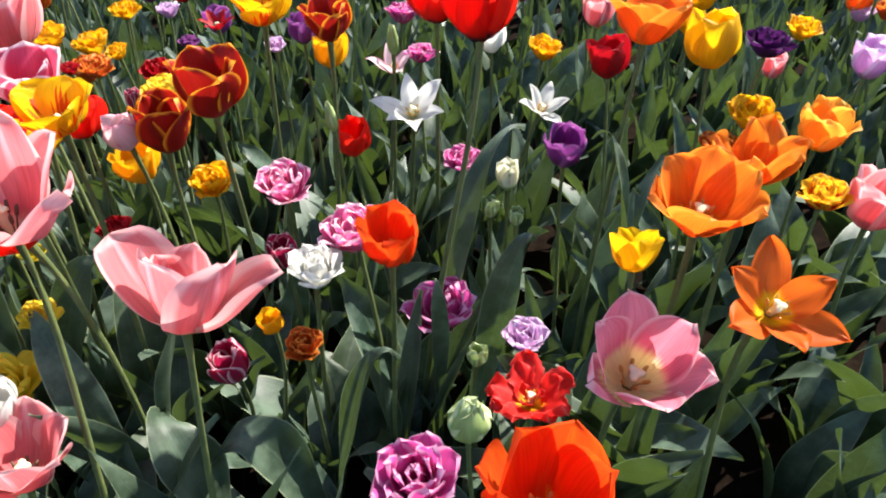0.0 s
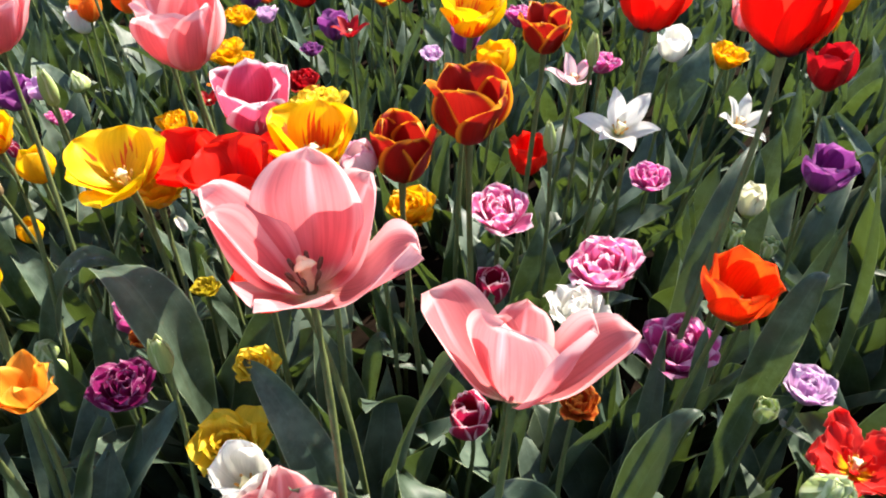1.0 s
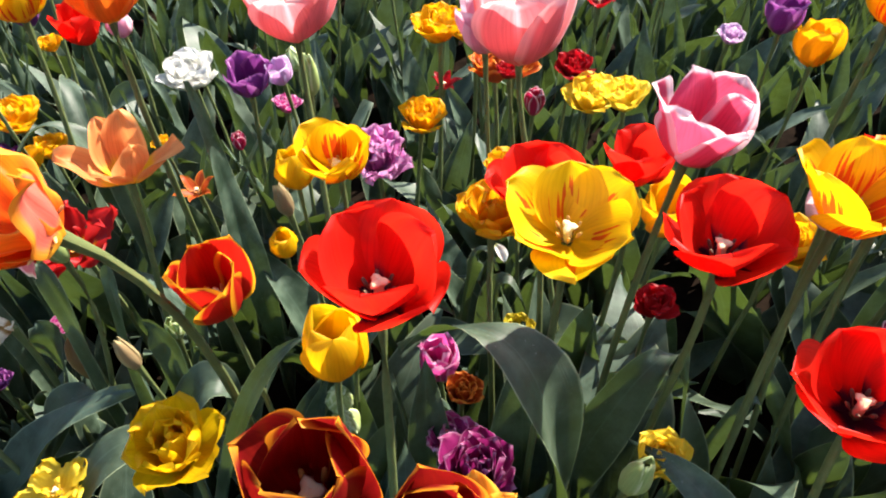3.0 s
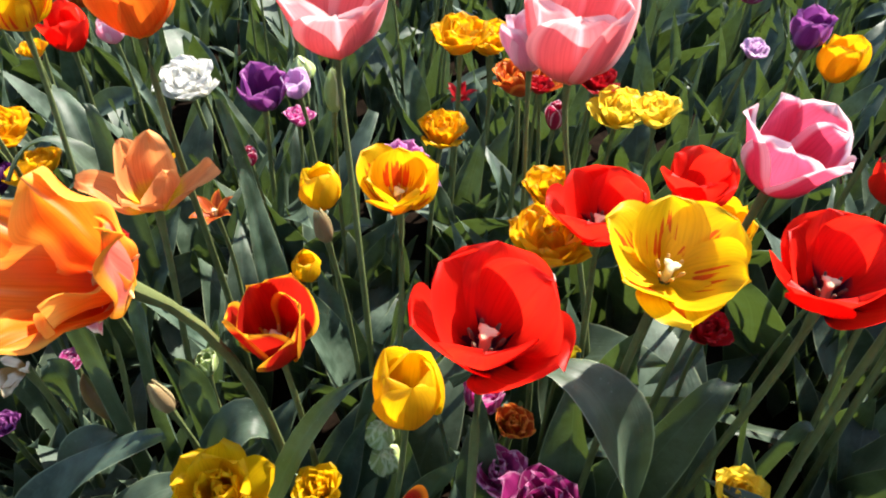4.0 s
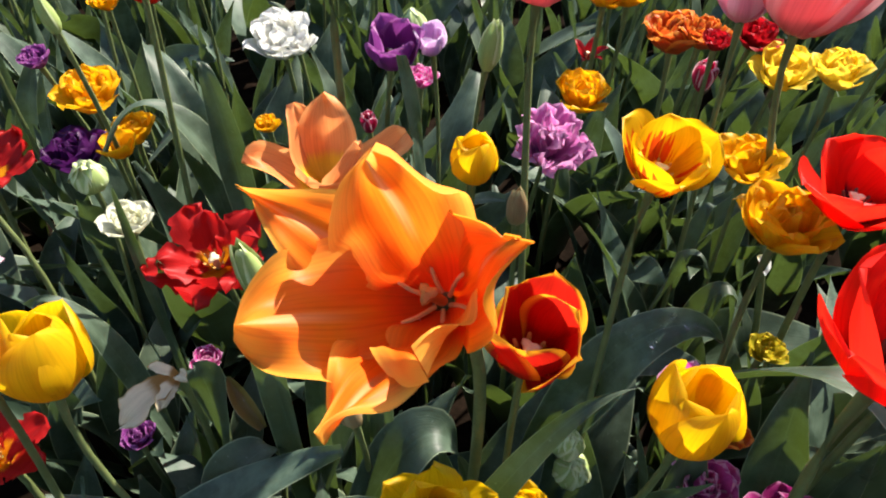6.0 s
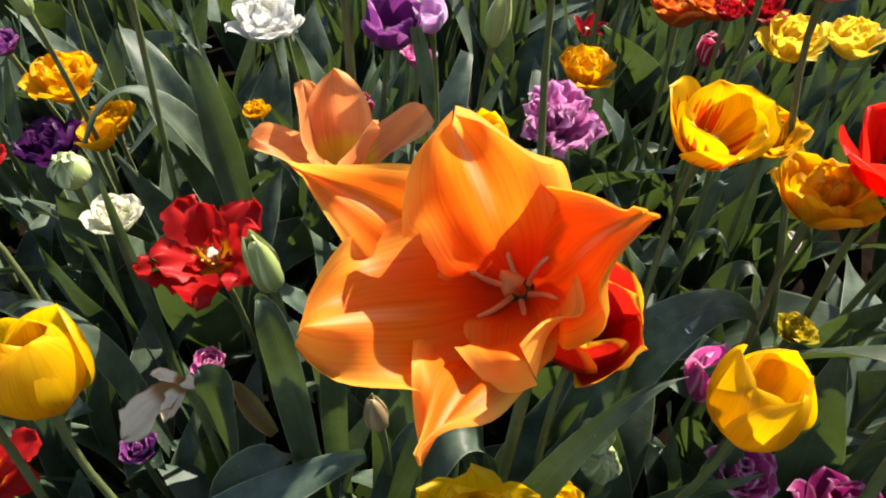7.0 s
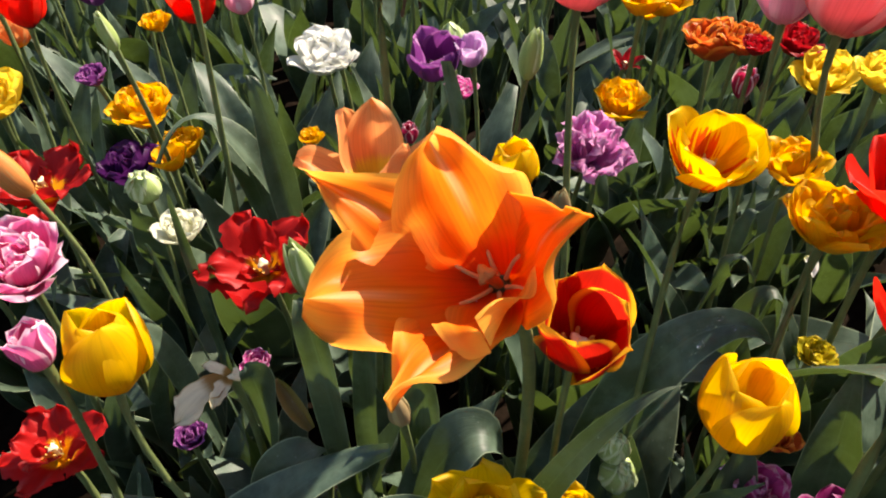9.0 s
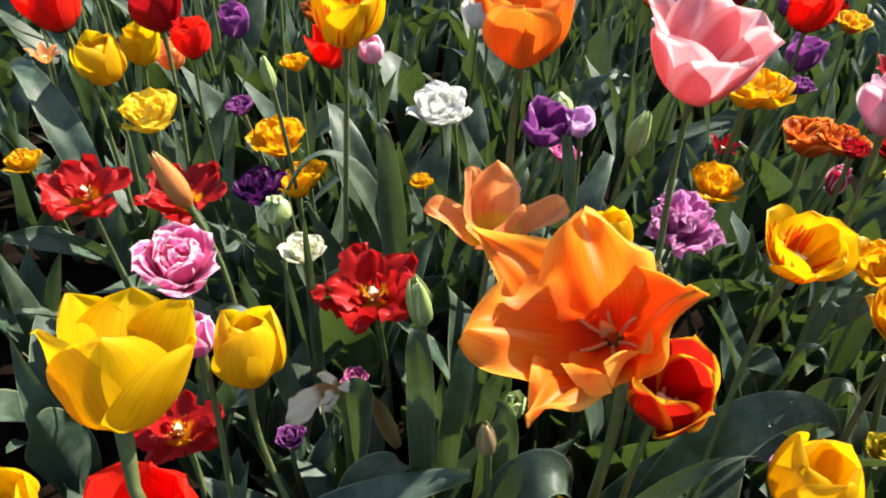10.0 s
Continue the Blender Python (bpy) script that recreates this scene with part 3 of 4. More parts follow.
def tulip(colour, form, centre, diameter, lean, foot, th=None, spin=None, shape=None, leaves=3, slim=1.0):
    """A tulip plant: its bloom's middle, the bloom's width, the lean of the bloom's axis, and where the stem leaves the soil."""
    NUMBER[0] += 1
    rng = random.Random(NUMBER[0] * 13)
    mat, words = PALETTE[colour]
    thing = new("tulip")
    thing.matrix_basis = pose(foot[0], foot[1], 0)
    tagged(thing, " ".join((words + ", " + FORM_WORDS[form]).split()[:12]), "tulip", "tulips in the flower bed")
    axis = Vector((lean[0], lean[1], 1)).normalized()
    whorls = layers_of(form, th)
    meshes = [petal_variants(form, 3, **kw) for _, _, kw, _ in whorls]
    lead = meshes[0][0].vertices
    radius = max(math.hypot(v.co.x, v.co.y) for v in lead)
    top = max(v.co.z for v in lead)
    size = diameter / (2 * radius)
    tall = 0.76 if form == "dblbud" else 1.0
    if form == "gob":
        size *= 1.08
    base = Vector(centre) if shape in TIPS else Vector(centre) - axis * top * size * 0.5
    local = base - Vector((foot[0], foot[1], 0))
    turn = Vector((0, 0, 1)).rotation_difference(axis).to_matrix().to_4x4()
    spin = rng.uniform(0, 6.28) if spin is None else spin
    bloom = part("bloom", RECEPTACLE, thing, Matrix.Translation(local) @ turn @ Matrix.Diagonal((size, size, size * tall, 1)))
    behind = 0.05 if form == "wide" else 0.0
    for k, (count, length, kw, swing) in enumerate(whorls):
        for i in range(count):
            thin = TIPS[shape][k * 3 + i][3] if shape in TIPS else slim
            twist = radians(rng.uniform(-swing, swing) * 0.5 + {"cup": 5, "open": 6, "bowl": 5, "gob": 5, "flare": 4, "crown": 5}.get(form, 0))
            if shape in TIPS:
                tip = turn.to_3x3().inverted() @ Vector(TIPS[shape][k * 3 + i][:3]) * 0.01 / size
                end = meshes[k][i % 3].vertices[(kw["nv"] - 1) * kw["nu"] + kw["nu"] // 2].co
                a, s, twist = math.atan2(tip.y, tip.x), tip.length / end.length, 0
                out = math.degrees(math.atan2(math.hypot(tip.x, tip.y), tip.z) - math.atan2(end.x, end.z))
            elif shape:
                turned, out, s = SHAPES[shape][k * 3 + i]
                a, out = radians(turned), out + rng.uniform(-2, 2)
            else:
                a = spin + (i + 0.5 * k) * 2 * math.pi / count + rng.uniform(-0.12, 0.12)
                out, s = rng.uniform(-swing, swing), length * rng.uniform(0.95, 1.05)
            m = (Matrix.Translation((0, 0, -behind * (1 - k))) @ Matrix.Rotation(a, 4, "Z") @ Matrix.Rotation(radians(out), 4, "Y")
                 @ Matrix.Rotation(twist, 4, "X") @ Matrix.Diagonal((s, s * thin, s, 1)))
            part("petal", meshes[k][i % 3], bloom, m, mat)
            if shape == "big_orange" and k * 3 + i == 2:
                part("petal_back", outer_skin(meshes[k][i % 3]), bloom, m, PALETTE["salmon"][0], "salmon-pink outer face with orange edges")
    if form in ("open", "splay", "cup", "bowl", "star", "flare", "crown", "wide", "lily", "par"):
        s = 1.5 if form == "wide" else 1.1
        part("pistil", PISTIL_MESH, bloom, Matrix.Diagonal((s * (0.55 if form == "wide" else 1), s * (0.55 if form == "wide" else 1), s * (0.75 if form == "wide" else 1), 1)), RUST if form == "wide" else None)
        mesh = STAMEN_MESH if colour in ("red", "pink", "flame", "darkred", "purple") else STAMEN_PALE
        if form == "wide":
            mesh = LONG_STAMEN
        for i in range(6):
            part("stamen", mesh, bloom, Matrix.Rotation(i * math.pi / 3 + spin, 4, "Z") @ Matrix.Diagonal((s, s, s, 1)))
    h = local.z
    p1, p2 = Vector((0, 0, h * 0.45)), local - axis * min(0.10, h * 0.35)
    pts = []
    for i in range(11):
        t = i / 10
        pts.append((1 - t) ** 3 * Vector((0, 0, -0.01)) + 3 * t * (1 - t) ** 2 * p1 + 3 * t * t * (1 - t) * p2 + t ** 3 * local)
    thick = 0.0038 if form == "wide" else 0.0032 if diameter > 0.06 else 0.0026
    radii = [thick * (1.15 - 0.35 * i / 10) for i in range(10)] + [thick * 1.25]
    part("stem", tube("stem", pts, radii, STEM), thing, Matrix())
    top_leaf = min(0.30, max(0.13, h * 0.72))
    add_leaves(thing, rng, 1 if hollow(foot[0], foot[1]) else leaves, top_leaf * 0.75, top_leaf)
    return thing


def leafy_plant(x, y, lo, hi, rng, broad=0.7):
    thing = new("tulip_plant")
    thing.matrix_basis = pose(x, y, 0)
    tagged(thing, "young tulip plant with broad blue-green leaves, not in bloom", "tulip plant", "leafy plants in the flower bed")
    add_leaves(thing, rng, rng.choice((3, 4, 4)), lo, hi, broad)


# ---- ground ----
def ground():
    bm = bmesh.new()
    bmesh.ops.create_grid(bm, x_segments=120, y_segments=120, size=1.8)
    for v in bm.verts:
        v.co.z = 0.012 * noise.noise(v.co * 9) + 0.006 * noise.noise(v.co * 31)
        edge = max(abs(v.co.x), abs(v.co.y))
        if edge > 1.79:
            v.co.x *= 400
            v.co.y *= 400
            v.co.z = 0
    me = bpy.data.meshes.new("ground")
    bm.to_mesh(me)
    bm.free()
    me.polygons.foreach_set("use_smooth", [True] * len(me.polygons))
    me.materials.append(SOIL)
    ob = new("ground", me)
    ob.location = (-0.4, 1.0, 0)
    tagged(ob, "damp flower bed soil, darkened for shade under the tulips", "soil", kind="structure")


ground()

# ---- the tulips, plant by plant ----
tulip("pink", "splay", (-0.314, 0.474, 0.439), 0.105, (-0.03, -0.18), (-0.300, 0.415), shape="splayed_pink")
tulip("pink", "bowl", (-0.183, 0.433, 0.380), 0.100, (0.05, 0.08), (-0.200, 0.415), shape="half_pink")
tulip("flame", "flare", (-0.207, 0.651, 0.485), 0.078, (0.00, -0.10), (-0.195, 0.691), th=8)
tulip("flame", "flare", (-0.264, 0.664, 0.438), 0.064, (0.06, -0.04), (-0.252, 0.681), th=4)
tulip("stripe", "open", (-0.328, 0.601, 0.479), 0.077, (0.00, -0.20), (-0.329, 0.618), th=25)
tulip("rose", "flare", (-0.393, 0.683, 0.475), 0.076, (0.10, -0.15), (-0.424, 0.698), th=10)
tulip("pink", "cup", (-0.505, 0.848, 0.484), 0.099, (0.00, -0.12), (-0.436, 0.806), th=9)
tulip("palepink", "cup", (-0.536, 0.878, 0.463), 0.053, (-0.05, -0.04), (-0.518, 0.870))
tulip("red", "bowl", (-0.393, 0.596, 0.451), 0.078, (-0.10, -0.12), (-0.396, 0.648), th=25)
tulip("red", "bowl", (-0.488, 0.735, 0.388), 0.082, (-0.10, -0.20), (-0.470, 0.749), th=25)
tulip("red", "open", (-0.405, 0.769, 0.393), 0.068, (-0.05, -0.03), (-0.412, 0.799))
tulip("red", "bowl", (-0.337, 0.508, 0.420), 0.078, (-0.20, -0.28), (-0.300, 0.531), th=28)
tulip("pinkdbl", "dbl", (-0.172, 0.727, 0.333), 0.070, (-0.03, -0.25), (-0.177, 0.759))
tulip("pinkdbl", "dbl", (-0.080, 0.630, 0.334), 0.076, (-0.12, -0.11), (-0.057, 0.644))
tulip("crimsondbl", "bud2", (-0.177, 0.701, 0.260), 0.034, (-0.04, -0.17), (-0.155, 0.693))
tulip("white", "dbl", (-0.114, 0.581, 0.324), 0.062, (0.06, -0.06), (-0.124, 0.595))
tulip("orangered", "cup", (-0.031, 0.487, 0.425), 0.051, (0.00, -0.25), (-0.043, 0.541))
tulip("magenta", "dbl", (0.011, 0.638, 0.226), 0.084, (-0.07, -0.09), (0.009, 0.640))
tulip("white", "lily", (-0.030, 0.845, 0.377), 0.097, (0.00, -0.65), (-0.045, 0.924))
tulip("white", "lily", (0.144, 0.931, 0.344), 0.078, (0.20, -0.50), (0.108, 1.002))
tulip("white", "cup", (0.075, 1.034, 0.404), 0.047, (-0.10, -0.20), (0.078, 1.081))
tulip("blush", "lily", (-0.063, 0.980, 0.383), 0.075, (0.01, -0.21), (-0.081, 0.988))
tulip("magenta", "dbl", (-0.024, 1.003, 0.390), 0.046, (0.05, -0.02), (-0.009, 1.012))
tulip("red", "cup", (0.041, 0.668, 0.559), 0.078, (-0.05, 0.00), (-0.016, 0.619))
tulip("red", "cup", (-0.001, 0.890, 0.507), 0.083, (-0.02, -0.23), (-0.000, 0.921))
tulip("darkred", "cup", (0.217, 0.900, 0.423), 0.056, (-0.11, -0.04), (0.242, 0.891))
tulip("orange", "open", (0.213, 0.738, 0.521), 0.089, (0.06, -0.03), (0.190, 0.744), th=25)
tulip("yellow", "gob", (0.288, 0.756, 0.497), 0.053, (-0.08, -0.06), (0.318, 0.786))
tulip("golden", "dbl", (0.155, 1.046, 0.381), 0.057, (0.11, -0.17), (0.143, 1.057))
tulip("purple", "cup", (0.141, 0.714, 0.391), 0.049, (-0.02, -0.26), (0.162, 0.751))
tulip("magenta", "dbl", (0.035, 0.904, 0.273), 0.054, (-0.00, -0.21), (0.046, 0.941))
tulip("cream", "bud2", (0.082, 0.725, 0.350), 0.028, (-0.03, -0.08), (0.089, 0.750))
tulip("green", "bud2", (0.062, 0.702, 0.323), 0.021, (-0.03, -0.10), (0.075, 0.725))
tulip("green", "bud2", (0.089, 0.679, 0.326), 0.017, (-0.05, -0.04), (0.074, 0.689))
tulip("yellow", "crown", (0.187, 0.563, 0.363), 0.052, (0.05, 0.30), (0.190, 0.583), th=10)
tulip("lilac", "dbl", (0.092, 0.551, 0.263), 0.051, (0.04, -0.08), (0.099, 0.577))
tulip("reddbl", "par", (0.088, 0.463, 0.277), 0.087, (-0.04, -0.06), (0.109, 0.495))
tulip("green", "dblbud", (0.032, 0.407, 0.318), 0.038, (0.00, -0.15), (0.049, 0.423))
tulip("green", "bud2", (0.043, 0.525, 0.266), 0.020, (0.05, -0.10), (0.051, 0.540))
tulip("bronze", "dbl", (-0.118, 0.516, 0.285), 0.039, (0.04, -0.18), (-0.115, 0.545))
tulip("crimsondbl", "bud2", (-0.205, 0.546, 0.232), 0.040, (-0.11, -0.26), (-0.209, 0.575))
tulip("lemon", "dbl", (-0.412, 0.512, 0.232), 0.071, (0.03, -0.29), (-0.432, 0.516))
tulip("white", "cup", (-0.382, 0.454, 0.269), 0.048, (-0.04, -0.25), (-0.380, 0.470))
tulip("pink", "splay", (-0.345, 0.414, 0.248), 0.100, (0.10, 0.05), (-0.355, 0.430))
tulip("magenta", "dbl", (-0.004, 0.320, 0.353), 0.060, (-0.12, -0.19), (-0.009, 0.358))
tulip("orangered", "cup", (0.064, 0.252, 0.430), 0.068, (0.00, -0.10), (0.071, 0.248))
tulip("pinkwhite", "splay", (0.152, 0.402, 0.372), 0.100, (0.02, -0.42), (0.152, 0.470), spin=1.57, slim=0.78)
tulip("orange", "splay", (0.196, 0.466, 0.474), 0.084, (-0.10, -0.30), (0.205, 0.514))
tulip("orange", "loose", (0.262, 0.540, 0.470), 0.084, (-0.03, -0.20), (0.284, 0.593))
tulip("orangelily", "star", (0.252, 0.426, 0.412), 0.104, (0.02, -0.62), (0.268, 0.459), spin=1.5)
tulip("yellowred", "dbl", (0.433, 0.711, 0.333), 0.060, (-0.09, -0.14), (0.446, 0.748))
tulip("pink", "cup", (0.491, 0.701, 0.332), 0.075, (-0.03, -0.18), (0.512, 0.715))
tulip("bronze", "dbl", (0.354, 0.823, 0.335), 0.062, (0.11, -0.04), (0.364, 0.831))
tulip("golden", "dbl", (0.396, 0.856, 0.364), 0.065, (-0.02, -0.21), (0.389, 0.879))
tulip("peach", "flare", (0.478, 0.828, 0.362), 0.078, (0.05, -0.15), (0.483, 0.841), th=8)
tulip("darkpurple", "dbl", (0.414, 0.899, 0.441), 0.060, (0.07, -0.07), (0.398, 0.933))
tulip("golden", "dbl", (0.551, 1.096, 0.397), 0.060, (0.07, -0.23), (0.564, 1.114))
tulip("lilac", "cup", (0.578, 0.943, 0.409), 0.060, (0.03, -0.17), (0.585, 0.946))
tulip("stripe", "open", (-0.200, 0.851, 0.500), 0.078, (0.06, -0.22), (-0.216, 0.884), th=22)
tulip("flame", "flare", (-0.124, 0.837, 0.487), 0.064, (-0.01, -0.20), (-0.141, 0.854))
tulip("golden", "cup", (-0.161, 1.050, 0.377), 0.053, (-0.01, -0.04), (-0.179, 1.073))
tulip("purple", "cup", (-0.201, 1.063, 0.406), 0.046, (-0.02, -0.14), (-0.200, 1.102))
tulip("darkred", "lily", (-0.382, 1.232, 0.361), 0.067, (-0.03, -0.19), (-0.387, 1.271))
tulip("lemon", "dbl", (-0.383, 0.970, 0.350), 0.059, (-0.10, -0.07), (-0.382, 0.995))
tulip("darkred", "dbl", (-0.428, 1.061, 0.341), 0.051, (0.10, -0.26), (-0.436, 1.080))
tulip("golden", "dbl", (-0.551, 1.129, 0.358), 0.065, (-0.08, -0.14), (-0.554, 1.163))
tulip("bronze", "dbl", (-0.501, 1.019, 0.361), 0.052, (0.07, -0.11), (-0.488, 1.059))
tulip("lilac", "dbl", (-0.248, 1.080, 0.374), 0.035, (0.05, -0.29), (-0.246, 1.135))
tulip("golden", "dbl", (-0.264, 0.759, 0.319), 0.058, (0.05, -0.26), (-0.282, 0.790))
tulip("golden", "cup", (-0.364, 0.791, 0.328), 0.060, (-0.02, -0.25), (-0.378, 0.811))
tulip("blush", "gob", (-0.303, 0.657, 0.435), 0.032, (-0.10, -0.28), (-0.277, 0.674))
tulip("red", "cup", (-0.120, 0.934, 0.292), 0.057, (-0.02, -0.21), (-0.101, 0.949))
tulip("green", "bud", (-0.120, 0.775, 0.399), 0.015, (-0.11, -0.10), (-0.110, 0.811))
tulip("green", "bud", (-0.056, 0.914, 0.442), 0.016, (0.01, -0.13), (-0.067, 0.945))
tulip("stripe2", "bowl", (-0.482, 0.601, 0.454), 0.084, (-0.06, -0.36), (-0.487, 0.640), th=36, spin=0.5, slim=0.92)
tulip("red", "bowl", (-0.587, 0.544, 0.461), 0.083, (0.03, -0.13), (-0.586, 0.503), th=22, shape="wide_red")
tulip("yellow", "gob", (-0.629, 0.585, 0.362), 0.045, (0.04, 0.02), (-0.651, 0.623), th=-27)
tulip("darkflame", "crown", (-0.607, 0.440, 0.430), 0.063, (0.00, -0.26), (-0.603, 0.464), th=-7)
tulip("darkflame", "crown", (-0.550, 0.421, 0.414), 0.063, (0.06, -0.26), (-0.566, 0.471), th=-7)
tulip("peach", "loose", (-0.527, 0.466, 0.352), 0.056, (0.04, -0.10), (-0.554, 0.462))
tulip("darkmag", "dbl", (-0.531, 0.581, 0.228), 0.069, (0.11, -0.11), (-0.518, 0.600))
tulip("green", "bud", (-0.441, 0.501, 0.354), 0.018, (0.08, -0.26), (-0.445, 0.470))
tulip("lemon", "dbl", (-0.399, 0.575, 0.266), 0.044, (0.03, -0.20), (-0.396, 0.585))
tulip("magenta", "bud2", (-0.570, 0.701, 0.218), 0.040, (-0.03, -0.26), (-0.557, 0.717))
tulip("bronze", "dbl", (-0.545, 0.666, 0.217), 0.038, (0.08, -0.16), (-0.540, 0.674))
tulip("magenta", "dbl", (-0.556, 0.643, 0.182), 0.049, (-0.10, -0.29), (-0.536, 0.661))
tulip("green", "dblbud", (-0.658, 0.666, 0.204), 0.027, (0.06, -0.30), (-0.656, 0.683))
tulip("green", "dblbud", (-0.653, 0.656, 0.183), 0.030, (-0.01, -0.27), (-0.657, 0.667))
tulip("yellow", "dbl", (-0.757, 0.569, 0.262), 0.078, (0.00, -0.20), (-0.767, 0.576))
tulip("yellow", "dbl", (-0.701, 0.608, 0.209), 0.042, (-0.08, -0.22), (-0.715, 0.645))
tulip("stripe", "bowl", (-0.639, 0.690, 0.441), 0.056, (-0.03, -0.34), (-0.648, 0.660), th=15, spin=0.52, slim=0.86)
tulip("yellow", "gob", (-0.728, 0.871, 0.314), 0.040, (-0.03, -0.04), (-0.727, 0.901))
tulip("mauve", "frill", (-0.653, 0.930, 0.290), 0.082, (0.00, -0.50), (-0.662, 0.980))
tulip("apricot", "loose", (-0.829, 0.744, 0.404), 0.087, (0.05, -0.05), (-0.846, 0.731), shape="loose_peach", slim=0.96)
tulip("bronze", "lily", (-0.831, 0.855, 0.295), 0.048, (-0.06, -0.28), (-0.831, 0.871))
tulip("redflame", "cup", (-0.713, 0.608, 0.388), 0.051, (0.00, -0.24), (-0.704, 0.643), th=1)
tulip("bigorange", "wide", (-0.760, 0.552, 0.476), 0.104, (-0.42, -0.66), (-0.731, 0.649), shape="big_orange")
tulip("pink", "cup", (-0.696, 0.836, 0.500), 0.107, (0.00, -0.12), (-0.676, 0.793), th=19)
tulip("white", "dbl", (-0.939, 1.136, 0.287), 0.082, (-0.08, -0.23), (-0.927, 1.154))
tulip("purple", "flare", (-0.802, 0.989, 0.355), 0.062, (0.11, -0.30), (-0.815, 0.998))
tulip("magenta", "dbl", (-0.776, 1.028, 0.302), 0.037, (0.01, -0.02), (-0.793, 1.014))
tulip("golden", "dbl", (-0.609, 1.024, 0.288), 0.065, (0.10, -0.16), (-0.626, 1.018))
tulip("lemon", "dbl", (-0.408, 1.021, 0.322), 0.067, (-0.02, -0.28), (-0.414, 1.026))
tulip("bronze", "dbl", (-0.525, 1.037, 0.351), 0.067, (-0.11, -0.03), (-0.519, 1.046))
tulip("darkred", "dbl", (-0.510, 0.966, 0.379), 0.030, (-0.10, -0.21), (-0.483, 0.996))
tulip("darkred", "lily", (-0.588, 1.113, 0.293), 0.046, (0.09, -0.24), (-0.595, 1.139))
tulip("golden", "dbl", (-0.591, 1.072, 0.384), 0.072, (-0.03, -0.12), (-0.596, 1.086))
tulip("orange", "flare", (-0.826, 0.790, 0.525), 0.075, (0.00, 0.06), (-0.822, 0.835), th=12)
tulip("red", "cup", (-1.093, 1.171, 0.341), 0.061, (0.08, -0.24), (-1.117, 1.210))
tulip("stripe", "cup", (-0.993, 0.922, 0.477), 0.070, (0.08, -0.21), (-1.012, 0.932))
tulip("golden", "dbl", (-1.145, 1.172, 0.313), 0.038, (-0.02, -0.14), (-1.135, 1.165))
tulip("palepink", "gob", (-1.041, 1.181, 0.341), 0.033, (-0.07, -0.22), (-1.038, 1.195))
tulip("golden", "dbl", (-1.101, 0.992, 0.296), 0.070, (0.06, -0.14), (-1.095, 1.012))
tulip("golden", "dbl", (-1.064, 0.980, 0.262), 0.052, (-0.01, -0.07), (-1.052, 1.006))
tulip("golden", "bowl", (-1.060, 0.934, 0.275), 0.040, (-0.06, -0.07), (-1.094, 0.928))
tulip("darkpurple", "dbl", (-1.103, 0.932, 0.265), 0.064, (-0.06, -0.11), (-1.088, 0.947))
tulip("purple", "dbl", (-1.144, 0.996, 0.331), 0.034, (-0.11, -0.29), (-1.121, 1.047))
tulip("green", "dblbud", (-1.049, 0.848, 0.309), 0.031, (0.03, -0.24), (-1.058, 0.846))
tulip("cream", "dbl", (-1.009, 0.813, 0.284), 0.045, (0.02, -0.07), (-1.009, 0.807))
tulip("redpar", "par", (-0.934, 0.781, 0.276), 0.106, (0.02, -0.36), (-0.930, 0.828))
tulip("green", "bud", (-0.872, 0.678, 0.367), 0.020, (-0.09, -0.21), (-0.883, 0.646))
tulip("wilted", "wilt", (-0.929, 0.663, 0.285), 0.086, (0.00, -0.20), (-0.932, 0.679), shape="drooping")
tulip("yellow", "gob", (-0.978, 0.627, 0.349), 0.048, (0.06, 0.14), (-0.911, 0.597), th=-28)
tulip("redpar", "par", (-1.055, 0.634, 0.235), 0.073, (0.00, -0.20), (-1.051, 0.631))
tulip("pinkdbl", "dbl", (-1.068, 0.702, 0.345), 0.072, (0.08, -0.18), (-1.093, 0.727))
tulip("pinkdbl", "bud2", (-0.997, 0.603, 0.379), 0.024, (-0.00, -0.05), (-1.006, 0.599))
tulip("yellow", "crown", (-0.957, 0.491, 0.476), 0.068, (0.03, 0.40), (-0.806, 0.449), th=10)
tulip("yellow", "gob", (-1.342, 1.046, 0.347), 0.055, (0.01, -0.20), (-1.349, 1.056))
tulip("yellow", "cup", (-1.333, 1.120, 0.336), 0.055, (0.12, -0.06), (-1.346, 1.113))
tulip("lemon", "dbl", (-1.283, 1.030, 0.286), 0.080, (0.08, -0.16), (-1.304, 1.058))
tulip("redpar", "par", (-1.234, 0.824, 0.312), 0.094, (0.10, -0.24), (-1.235, 0.857))
tulip("redpar", "par", (-1.190, 0.923, 0.254), 0.106, (0.03, -0.08), (-1.202, 0.937))
tulip("orangebud", "bud", (-1.103, 0.772, 0.375), 0.021, (-0.50, 0.00), (-1.063, 0.753))
tulip("golden", "dbl", (-1.480, 1.023, 0.196), 0.050, (-0.05, -0.19), (-1.481, 1.061))
tulip("red", "cup", (-1.215, 1.041, 0.386), 0.049, (0.08, -0.04), (-1.221, 1.065))
tulip("darkred", "cup", (-1.297, 1.113, 0.394), 0.070, (-0.03, -0.13), (-1.302, 1.110))
tulip("red", "cup", (-1.358, 1.009, 0.423), 0.070, (-0.10, -0.20), (-1.339, 1.026))
tulip("purple", "cup", (-1.366, 1.459, 0.249), 0.060, (0.10, -0.22), (-1.363, 1.487))
tulip("apricot", "lily", (-1.602, 1.263, 0.237), 0.065, (0.11, -0.05), (-1.599, 1.276))
tulip("red", "cup", (-0.981, 0.498, 0.338), 0.061, (-0.07, -0.16), (-0.956, 0.519))
